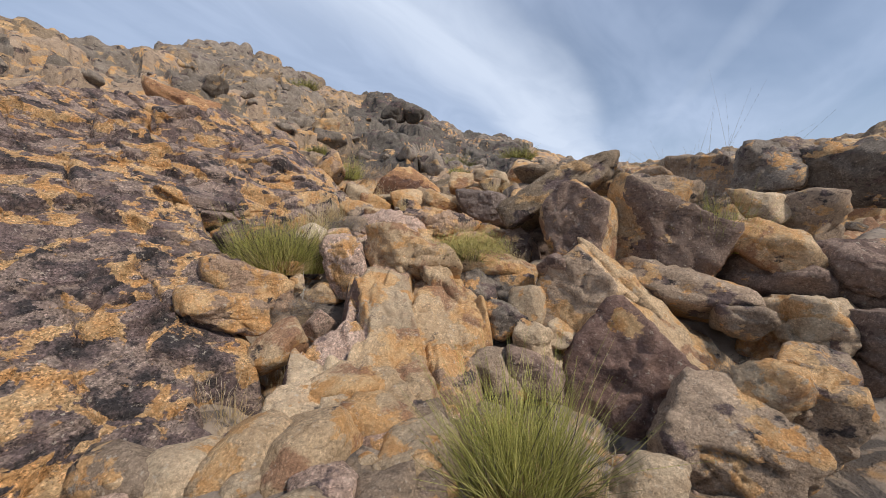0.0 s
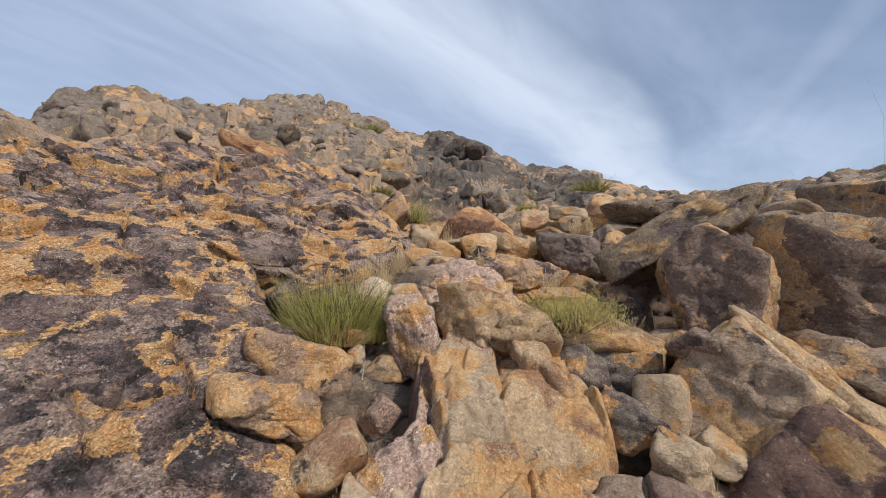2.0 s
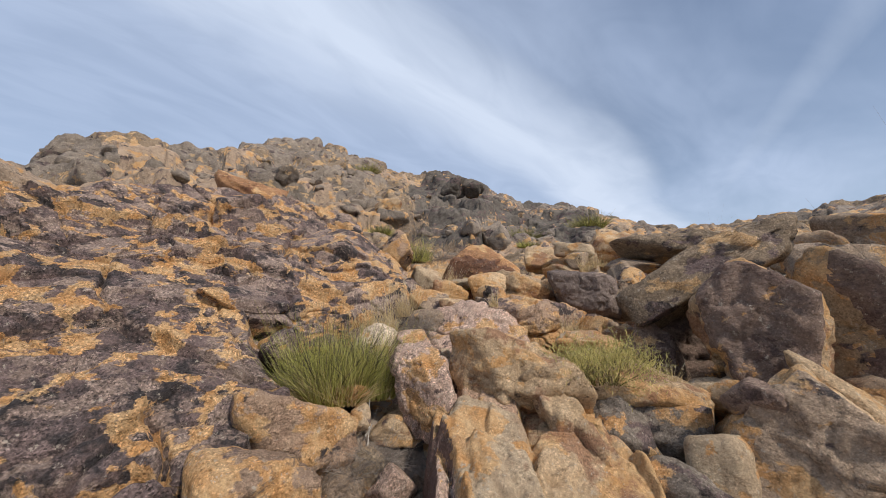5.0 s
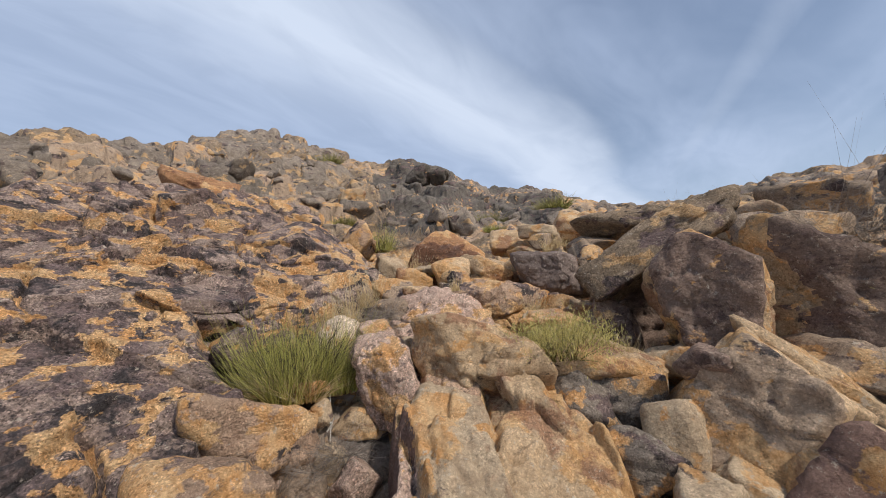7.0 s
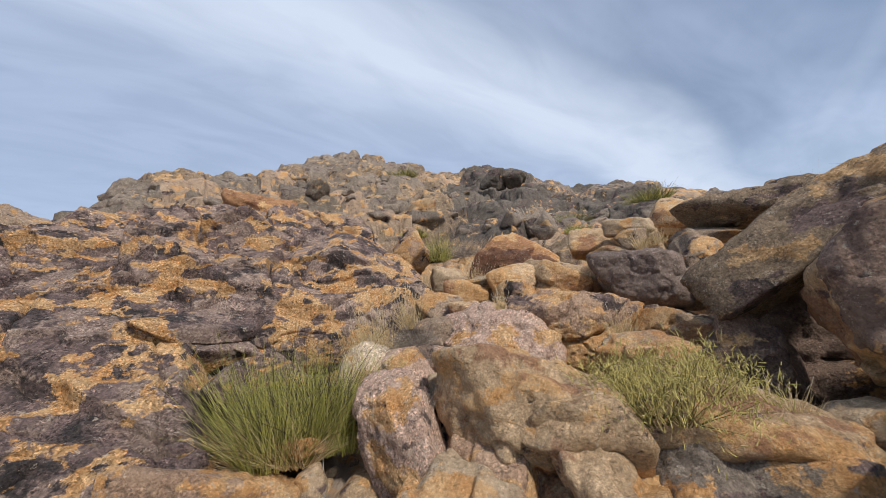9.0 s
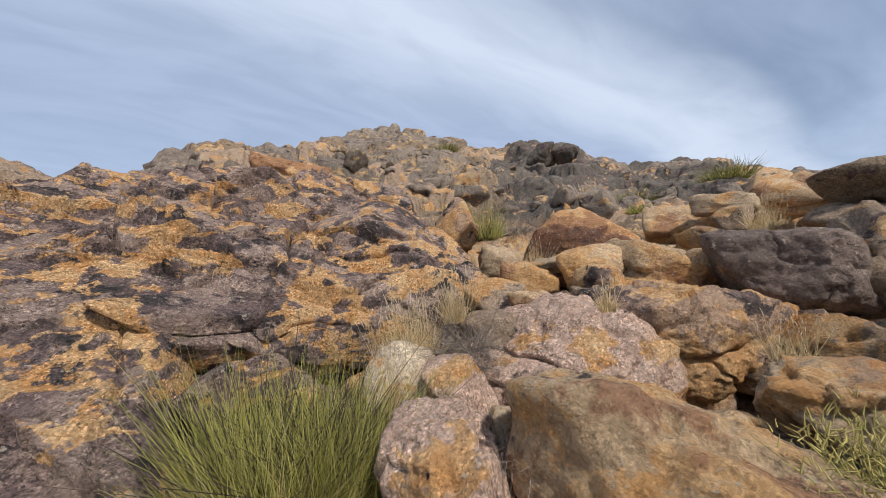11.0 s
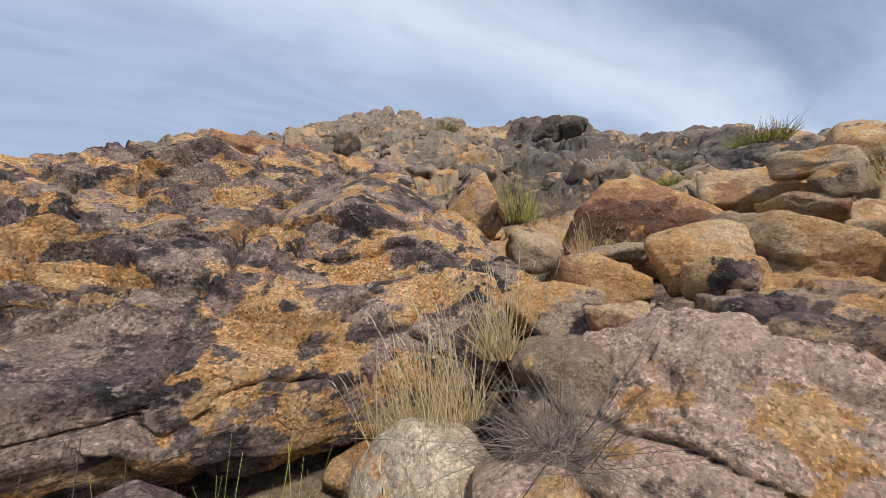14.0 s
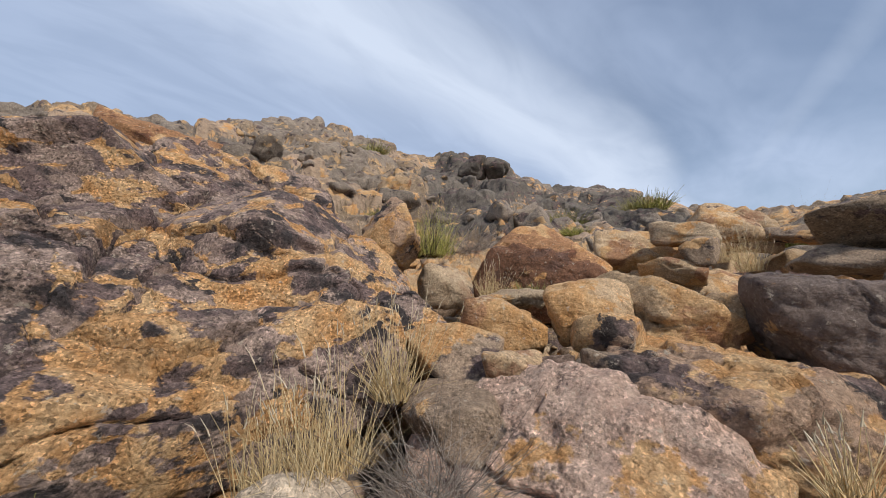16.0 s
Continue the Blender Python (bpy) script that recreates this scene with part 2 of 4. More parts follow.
def plant(name, a, b, c=None):
    m = Nodes(name)
    isl = m.n.new("ShaderNodeNewGeometry").outputs["Random Per Island"]
    col = m.ramp(isl, (0.0, a), (0.6, b), (1.0, c or b))
    col = m.mix(1.0, col, m.ramp(m.noise(6, 3), (0.3, 0.75), (0.7, 1.2)), "MULTIPLY")
    return m.done(col, 0.7)


green_stem = plant("green_stems", (0.19, 0.19, 0.045), (0.42, 0.40, 0.10), (0.60, 0.54, 0.20))
olive_stem = plant("olive_stems", (0.13, 0.13, 0.04), (0.22, 0.20, 0.07), (0.34, 0.28, 0.11))
yellow_leaf = plant("yellow_green_leaves", (0.30, 0.27, 0.09), (0.46, 0.39, 0.13), (0.52, 0.42, 0.15))
straw = plant("dry_straw", (0.46, 0.32, 0.15), (0.62, 0.47, 0.25), (0.70, 0.57, 0.35))
seed_head = plant("pale_seed_heads", (0.42, 0.35, 0.24), (0.55, 0.47, 0.35))
twig = plant("grey_dead_twigs", (0.17, 0.135, 0.11), (0.27, 0.225, 0.185), (0.36, 0.31, 0.26))
dark_twig = plant("dark_dead_stems", (0.05, 0.042, 0.035), (0.10, 0.08, 0.06))
bleached = plant("bleached_wood", (0.50, 0.46, 0.40), (0.58, 0.54, 0.48))


# ---------------------------------------------------------------- noise and shapes
def vnoise(p, seed=0):
    """Smooth value noise, -1 to 1, at an array of points."""
    i = np.floor(p).astype(np.int64)
    f = p - i
    f = f * f * f * (f * (f * 6 - 15) + 10)
    total = np.zeros(len(p))
    for c in range(8):
        o = np.array((c & 1, c >> 1 & 1, c >> 2 & 1))
        q = i + o
        h = (q[:, 0] * 374761393 + q[:, 1] * 668265263 + q[:, 2] * 2147483647 + seed * 1274126177) & 0xFFFFFFFF
        h = ((h ^ (h >> 13)) * 1274126177) & 0xFFFFFFFF
        h = (h ^ (h >> 16)) & 0xFFFF
        w = np.prod(np.where(o, f, 1 - f), axis=1)
        total += w * (h / 32767.5 - 1)
    return total


def fractal(p, octaves, seed=0, rough=0.5):
    total, amp = np.zeros(len(p)), 1.0
    for k in range(octaves):
        total += amp * vnoise(p * 2 ** k + 17.3 * k, seed + k)
        amp *= rough
    return total


BALLS = {}


def ball(level):
    """Directions and faces of an even sphere."""
    if level not in BALLS:
        bm = bmesh.new()
        bmesh.ops.create_icosphere(bm, subdivisions=level, radius=1)
        BALLS[level] = (np.array([v.co[:] for v in bm.verts]), [[v.index for v in f.verts] for f in bm.faces])
        bm.free()
    return BALLS[level]


def mesh_of(name, points, faces, material, smooth=True):
    me = bpy.data.meshes.new(name)
    me.from_pydata(points.tolist() if hasattr(points, "tolist") else points, [], faces)
    me.materials.append(material)
    if smooth:
        me.polygons.foreach_set("use_smooth", [True] * len(me.polygons))
    me.update()
    return me


def rock_points(half, seed, sharp, level, plates=0, facets=9, rough=1.0, face=None, cuts=()):
    """A broken boulder: a ball cut by facets whose edges are worn by 1/sharp, then parted into plates, chipped and roughened."""
    rng = np.random.default_rng(seed)
    d, faces = ball(level)
    half = np.array(half)
    n = rng.normal(size=(facets, 3))
    n = np.vstack([n / np.linalg.norm(n, axis=1)[:, None], np.eye(3), -np.eye(3)])
    h = np.concatenate([rng.uniform(0.64, 0.96, facets), rng.uniform(0.86, 1.0, 6)])
    n[facets:] += rng.normal(scale=0.14, size=(6, 3))
    n /= np.linalg.norm(n, axis=1)[:, None]
    if face:
        n, h = n[4:], h[4:]
        keep = n @ np.array(face[:3]) < 0.8
        n, h = np.vstack([n[keep], np.array(face[:3]) / np.linalg.norm(face[:3])]), np.append(h[keep], face[3])
    if cuts:                         # named planes, over a plain box
        c = np.array(cuts)
        n = np.vstack([c[:, :3] / np.linalg.norm(c[:, :3], axis=1)[:, None], n[-6:] if not face else n[-7:]])
        h = np.append(c[:, 3], h[-6:] if not face else h[-7:])
    q = np.maximum(d @ n.T / h, 0)
    k = sharp * (2.4 if sharp > 10 else 1.3)
    r = (q ** k).sum(1) ** (-1.0 / k)
    p = d * r[:, None] * half
    size = float(half.mean())
    out = d / half
    out /= np.linalg.norm(out, axis=1)[:, None]
    push = 0.035 * size * fractal(p / size * 1.7 + seed, 3, seed)
    # chips: small flat scars, each a cell at a level of its own
    chip = p / (0.34 * size + 0.04) + 0.45 * np.stack([fractal(p / size * 2.4 + 7 * c, 2, seed + 3 * c) for c in range(3)], 1)
    cell = np.floor(chip + 100 + seed % 17).astype(np.int64)
    hsh = ((cell[:, 0] * 73856093) ^ (cell[:, 1] * 19349663) ^ (cell[:, 2] * 83492791)) % 997 / 997.0
    push += 0.042 * min(size, 0.8) * (hsh - 0.5) * rough * (2 if sharp > 11 else 0.7)
    push += rough * 0.045 * min(size, 0.6) * fractal(p / 0.17 + seed * 1.7, min(6, level), seed + 40, 0.62)
    crease = np.abs(fractal(p / (0.62 * size) + seed * 0.7, 3, seed + 9))
    push -= 0.055 * min(size, 0.9) * np.clip(1 - crease / 0.06, 0, 1) * rough
    if plates:
        c = rng.uniform(-1, 1, size=(plates, 3)) * half
        pw = p + 0.14 * size * np.stack([fractal(p / size * 1.5 + 5 * j, 3, seed + j) for j in range(3)], 1)
        dist = np.linalg.norm((pw[:, None, :] - c[None]) / (half * np.array((1.2, 1.0, 0.75))), axis=2)
        near = np.argsort(dist, axis=1)[:, :2]
        rows_ = np.arange(len(p))
        gap = dist[rows_, near[:, 1]] - dist[rows_, near[:, 0]]
        lift = rng.uniform(-0.11, 0.11, plates) * min(size, 0.8)
        push += lift[near[:, 0]]
        push -= 0.10 * min(size, 0.8) * np.clip(1 - gap / 0.045, 0, 1)
    return p + out * push[:, None], faces


ROCKS = []


def boulder(name, label, material, place, half, turn, seed, sharp=14, level=4, plates=0, rough=1.0, face=None, face_material=None, cuts=()):
    pts, faces = rock_points(half, seed, sharp, level, plates or (7 if level == 5 and sharp > 9 and not face else 3 if sharp > 9 and not face else 0), rough=rough, face=face, cuts=cuts)
    ob = new(name, mesh_of(name, pts, faces, material))
    if face:                         # a freshly broken side, of another colour; the orange boulder's has shade painted in
        me = ob.data
        me.materials.append(face_material)
        f = np.array(faces)
        mid = pts[f].mean(1)
        flat = np.array(face[:3]) / np.linalg.norm(face[:3])
        depth = (mid / np.array(half)) @ flat
        me.polygons.foreach_set("material_index", (depth > face[3] * 0.80 + 0.03 * fractal(mid * 5, 3, seed)).astype(int).tolist())
    ob.matrix_world = pose(*place, *turn)
    if material is mottled:          # a piece of the outcrop
        ob.parent = OUTCROP
        ob["label"] = label
    else:
        tagged(ob, label, "rock")
    ROCKS.append((place[0], place[1], max(half[0], half[1])))
    return ob


# ---------------------------------------------------------------- the ground
GX, GY = -0.8, 3.0
DIST = (0, 1.5, 2.1, 3.5, 7, 14, 22, 30, 60, 400)
HILL = {
    -180: (0.35, 0.20, 0.12, -0.05, -0.9, -3.5, -6.0, -9, -16),
    -100: (0.35, 0.0, 0.02, 0.1, 0.9, 2.2, 2.3, 2, -8),
    -70: (0.35, 0.15, 0.35, 0.7, 2.3, 4.9, 6.8, 6.3, -2),
    -50: (0.35, 0.30, 0.72, 0.9, 2.9, 6.2, 9.6, 9.6, 4),
    -30: (0.35, 0.35, 0.9, 1.25, 3.0, 6.6, 11.0, 15.0, 15.5),
    -10: (0.35, 0.35, 0.65, 1.2, 2.5, 5.3, 9.2, 11.6, 11.6),
    10: (0.35, 0.30, 0.5, 0.95, 2.25, 4.6, 7.6, 9.7, 9.8),
    30: (0.35, 0.15, 0.25, 0.5, 1.9, 3.9, 5.8, 7.0, 7.2),
    50: (0.35, 0.0, 0.03, 0.1, 1.6, 3.3, 4.6, 5.4, 5.4),
    90: (0.35, -0.1, -0.2, -0.4, 0.5, 1.7, 2.4, 2.8, -4),
}
HILL[180] = HILL[-180]
# the ridge: bearing, and what it rises over the slope at 22 m and at 30 m
RIDGE = np.array([(-180, 0, 0), (-75, 0, 0), (-63, 0.3, 0), (-57, 2.0, 1.0), (-48, 1.7, 1.5), (-40, 1.8, 2.0), (-32, 0.9, 2.0), (-25, 0.9, 2.2), (-17, 1.0, 2.7),
                  (-10, 0.8, 3.6), (-4, 0.8, 3.2), (4, 0.5, 2.0), (14, 0.4, 1.4), (19, 0.3, 0.8), (24, 0.2, 0.5), (36, 0.5, 1.6), (45, 0.6, 2.3), (55, 0.6, 3.0), (75, 0, 0), (180, 0, 0)])
AZ = np.array(list(HILL))
HZ = np.array([(*row, -30) for row in HILL.values()])


def ground_z(x, y):
    x, y = np.atleast_1d(np.asarray(x, float)), np.atleast_1d(np.asarray(y, float))
    d = np.hypot(x - GX, y - GY)
    a = np.degrees(np.arctan2(x - GX, y - GY))
    cols = np.stack([np.interp(d, DIST, row) for row in HZ], 1)
    k = np.clip(np.searchsorted(AZ, a, "right") - 1, 0, len(AZ) - 2)
    f = (a - AZ[k]) / (AZ[k + 1] - AZ[k])
    f = f * f * (3 - 2 * f)
    i = np.arange(len(x))
    z = cols[i, k] * (1 - f) + cols[i, k + 1] * f
    l22, l30 = np.interp(a, RIDGE[:, 0], RIDGE[:, 1]), np.interp(a, RIDGE[:, 0], RIDGE[:, 2])
    z += np.where(d < 22, np.clip((d - 12) / 10, 0, 1) * l22, l22 + np.clip((d - 22) / 8, 0, 1) * (l30 - l22)) * np.interp(d, (30, 60), (1, 0.3))
    z -= 0.3 * np.exp(-((x + 1.62) / 0.22) ** 2) * np.interp(y, (2.4, 3.0, 4.2, 4.6), (0, 1, 1, 0))
    p = np.stack([x, y, np.zeros_like(x)], 1)
    z += 0.10 * fractal(p * 0.8, 3, 3) * np.clip(d / 2, 0.3, 1) + 0.03 * fractal(p * 4, 3, 5) * np.clip(20 / (d + 1), 0, 1)
    return z


def hashed(a, b, seed):
    h = (a * 374761393 + b * 668265263 + seed * 1274126177) & 0xFFFFFFFF
    h = ((h ^ (h >> 13)) * 1274126177) & 0xFFFFFFFF
    return ((h ^ (h >> 16)) & 0xFFFF) / 65535.0


def blocks(u, v, seed):
    """Irregular blocks of unit size: for each point its block, the block's centre and how near the joint is."""
    iu, iv = np.floor(u).astype(np.int64), np.floor(v).astype(np.int64)
    d1, d2 = np.full(len(u), 9.0), np.full(len(u), 9.0)
    bu, bv, fu, fv = iu.copy(), iv.copy(), u.copy(), v.copy()
    for a in (-1, 0, 1):
        for b in (-1, 0, 1):
            cu, cv = iu + a, iv + b
            pu, pv = cu + 0.5 + 0.8 * (hashed(cu, cv, seed) - 0.5), cv + 0.5 + 0.8 * (hashed(cu, cv, seed + 1) - 0.5)
            d = np.hypot(u - pu, v - pv)
            near = d < d1
            d2 = np.where(near, d1, np.minimum(d2, d))
            d1 = np.where(near, d, d1)
            bu, bv = np.where(near, cu, bu), np.where(near, cv, bv)
            fu, fv = np.where(near, pu, fu), np.where(near, pv, fv)
    return bu, bv, fu, fv, d2 - d1


def hill_rock(x, y):
    """Height and block number of the jointed bedrock: flat treads that lean, with steep broken risers."""
    p = np.stack([x, y, np.zeros_like(x)], 1)
    d = np.hypot(x - GX, y - GY)
    w = p[:, :2] + 0.20 * np.stack([fractal(p * 0.6 + 31 * c, 2, 70 + c) for c in range(2)], 1)
    co, si = math.cos(0.7), math.sin(0.7)
    U, V = w[:, 0] * co - w[:, 1] * si, w[:, 0] * si + w[:, 1] * co
    z0 = ground_z(x, y)
    z = z0.copy()
    number = None
    for su, sv, step, lift, lean, gap, sd in ((2.9, 2.2, 0.9, 0.50, 0.40, 0.55, 51), (1.35, 1.0, 0.5, 0.42, 0.6, 0.42, 52), (0.6, 0.46, 0.0, 0.10, 0.5, 0.08, 53)):
        bu, bv, fu, fv, edge = blocks(U / su, V / sv, sd)
        cu, cv = fu * su, fv * sv
        cx, cy = cu * co + cv * si, -cu * si + cv * co
        k = step * hashed(bu, bv, sd + 5)
        z += -k * (z0 - ground_z(cx, cy)) * (0.6 if number is not None else 1.0)
        z += lift * (hashed(bu, bv, sd + 6) - 0.55)
        z += lean * ((hashed(bu, bv, sd + 7) - 0.5) * (U - cu) + (hashed(bu, bv, sd + 8) - 0.5) * (V - cv))
        z -= gap * np.clip(1 - edge / 0.08, 0, 1)
        if number is None:
            number = bu * 4096 + bv
    z = z0 + 0.8 * np.tanh((z - z0) / 0.8) + 0.04 * fractal(p * 1.6, 4, 77, 0.55)
    return z, z0, number, d


def build_hillside():
    hill = new("hillside")
    tagged(hill, "jointed grey tan bedrock hillside with orange and black blocks", "hillside", kind="structure")
    na, nd = 620, 340
    a = np.radians(np.linspace(-84, 66, na))
    dd = 5.6 * (38 / 5.6) ** np.linspace(0, 1, nd)
    A, D = np.meshgrid(a, dd)
    A, D = A.ravel(), D.ravel()
    x, y = GX + D * np.sin(A), GY + D * np.cos(A)
    z, z0, number, d = hill_rock(x, y)
    amount = np.interp(d, (5.6, 8.5), (0.25, 1.0))
    rim = np.minimum(np.interp(np.degrees(A), (-84, -80, 62, 66), (0, 1, 1, 0)), np.interp(d, (5.6, 6.4, 36, 38), (0, 1, 1, 0)))
    z = z0 + (z - z0) * amount - 0.12 - 1.4 * (1 - rim)
    z = z.reshape(nd, na)
    for k in range(1):               # worn edges
        z[1:-1] = 0.25 * z[:-2] + 0.5 * z[1:-1] + 0.25 * z[2:]
        z[:, 1:-1] = 0.25 * z[:, :-2] + 0.5 * z[:, 1:-1] + 0.25 * z[:, 2:]
    z = z.ravel()
    p = np.stack([x, y, z], 1)
    shift = 0.12 * np.stack([fractal(p * 1.4 + 11 * c, 4, 81 + c, 0.6) for c in range(3)], 1) * np.interp(d, (6, 12), (0.3, 1.0))[:, None]
    pts = p + shift
    q = (np.arange(nd - 1)[:, None] * na + np.arange(na - 1)[None]).ravel()
    quads = np.stack([q, q + na, q + na + 1, q + 1], 1)
    owner = number[q]
    order = np.argsort(owner, kind="stable")
    cut = np.flatnonzero(np.diff(owner[order])) + 1
    rng = np.random.default_rng(9)
    for group in np.split(order, cut):
        f = quads[group]
        used, inv = np.unique(f, return_inverse=True)
        c = pts[used].mean(0)
        az, far = math.degrees(math.atan2(c[0] - GX, c[1] - GY)), math.hypot(c[0] - GX, c[1] - GY)
        pool = [far_rock, far_rock, far_rock, grey_tan, brown_tan, far_rock] if far > 13 else [mottled, grey_tan, orange_pale, brown_tan, pink]
        if az > -13 and far > 15:
            pool = [black_rock, black_rock, black_rock, dark_grey] if az < 17 else [dark_grey, grey_tan, brown_tan, orange_pale]
        ob = new("bedrock_block", mesh_of("bedrock_block", pts[used] - c, inv.reshape(f.shape).tolist(), pool[int(rng.integers(len(pool)))]))
        ob.location = c
        ob.parent = hill


def build_ground():
    s = np.linspace(-1, 1, 521)
    xs = GX + 14 * s + 26 * s ** 3 + 1200 * s ** 11
    ys = GY + 6 + 16 * s + 26 * s ** 3 + 1200 * s ** 11
    X, Y = np.meshgrid(xs, ys)
    x, y = X.ravel(), Y.ravel()
    d, az = np.hypot(x - GX, y - GY), np.degrees(np.arctan2(x - GX, y - GY))
    Z = ground_z(x, y) - 0.9 * np.interp(d, (6.0, 7.5, 35, 37), (0, 1, 1, 0)) * np.interp(az, (-83, -78, 60, 65), (0, 1, 1, 0))
    pts = np.stack([x, y, Z], 1)
    n = len(s)
    a = (np.arange(n - 1)[:, None] * n + np.arange(n - 1)[None]).ravel()
    faces = np.stack([a, a + 1, a + n + 1, a + n], 1).tolist()
    ob = new("ground", mesh_of("ground", pts, faces, soil))
    tagged(ob, "gravelly tan soil of a steep desert hillside", "ground", kind="structure")


build_ground()
build_hillside()


# ---------------------------------------------------------------- the rib beside the way up
def build_rib():
    """A steep rib of bedrock parted by joints that run along it; its side over the cleft is dark and sheer."""
    rib = new("bedrock_rib")
    tagged(rib, "steep jointed orange and cream bedrock rib with a dark side", "rock")
    nx, ny = 190, 330
    X, Y = np.meshgrid(np.linspace(-1.75, 0.80, nx), np.linspace(1.35, 5.55, ny))
    x, y = X.ravel(), Y.ravel()
    p = np.stack([x, y, np.zeros_like(x)], 1)
    w = p[:, :2] + 0.07 * np.stack([fractal(p * 2.1 + 13 * c, 4, 90 + c) for c in range(2)], 1)
    crest = np.interp(y, (1.35, 2.4, 3.2, 4.0, 4.6, 5.2, 5.55), (-0.15, 0.22, 0.50, 0.97, 1.22, 1.42, 1.52))
    left = np.interp(w[:, 1], (1.35, 2.4, 2.7, 3.3, 3.7, 4.0, 4.5, 5.55), (-0.8, -1.05, -1.2, -1.32, -1.25, -1.0, -1.08, -1.25))
    right = np.interp(y, (1.35, 2.6, 3.4, 4.2, 5.55), (-0.05, 0.15, 0.3, 0.42, 0.5))
    z = crest - 0.42 * np.clip(w[:, 0] + 0.85, 0, None) * np.interp(y, (2, 3.5, 5.5), (0.35, 0.8, 0.45))
    z -= 1.15 * np.clip((left - w[:, 0]) / 0.20, 0, 1) ** 1.2 * np.interp(y, (1.35, 2.6, 3.6), (0.3, 0.55, 1.0))
    z -= 1.2 * np.clip((w[:, 0] - right) / 0.28, 0, 1.4) ** 1.3
    z -= 1.0 * np.clip((1.7 - y) / 0.35, 0, 1)
    co, si = math.cos(0.20), math.sin(0.20)
    U, V = w[:, 0] * co + w[:, 1] * si, -w[:, 0] * si + w[:, 1] * co
    number = None
    for su, sv, lift, lu, lv, gap, sd in ((0.62, 0.95, 0.24, 0.36, 0.14, 0.16, 61), (0.31, 0.40, 0.09, 0.34, 0.3, 0.06, 62), (0.14, 0.16, 0.03, 0.3, 0.3, 0.02, 63)):
        bu, bv, fu, fv, edge = blocks(U / su, V / sv, sd)
        z += lift * (hashed(bu, bv, sd + 6) - 0.5) + lu * (hashed(bu, bv, sd + 7) - 0.5) * (U - fu * su) + lv * (hashed(bu, bv, sd + 8) - 0.5) * (V - fv * sv)
        z -= gap * np.clip(1 - edge / 0.08, 0, 1)
        if number is None:
            number = bu * 4096 + bv
    z = z.reshape(ny, nx)
    for k in range(2):               # worn edges
        z[1:-1] = 0.25 * z[:-2] + 0.5 * z[1:-1] + 0.25 * z[2:]
        z[:, 1:-1] = 0.25 * z[:, :-2] + 0.5 * z[:, 1:-1] + 0.25 * z[:, 2:]
    z = z.ravel() + 0.02 * fractal(p * 5, 5, 19, 0.62)
    pts = np.stack([x, y, z], 1)
    q = (np.arange(ny - 1)[:, None] * nx + np.arange(nx - 1)[None]).ravel()
    quads = np.stack([q, q + 1, q + nx + 1, q + nx], 1)
    sheer = (z[q + 1] - z[q] > 0.020) & (x[q] < left[q] + 0.10) & (y[q] > 3.0) & (y[q] < 4.75)
    owner = np.where(sheer, -1, number[q])
    order = np.argsort(owner, kind="stable")
    rng = np.random.default_rng(4)
    for group in np.split(order, np.flatnonzero(np.diff(owner[order])) + 1):
        f = quads[group]
        used, inv = np.unique(f, return_inverse=True)
        side = owner[group[0]] == -1
        mat = purple_brown if side else (orange_pale, pink, orange_pale, pale, orange)[int(rng.integers(5))]
        ob = new("sheer_side" if side else "block", mesh_of("block", pts[used], inv.reshape(f.shape).tolist(), mat))
        ob.parent = rib


build_rib()


# ---------------------------------------------------------------- the outcrop
OUTCROP = new("rock_outcrop")
tagged(OUTCROP, "broad sloping rock outcrop with orange patches and black desert varnish", "rock")


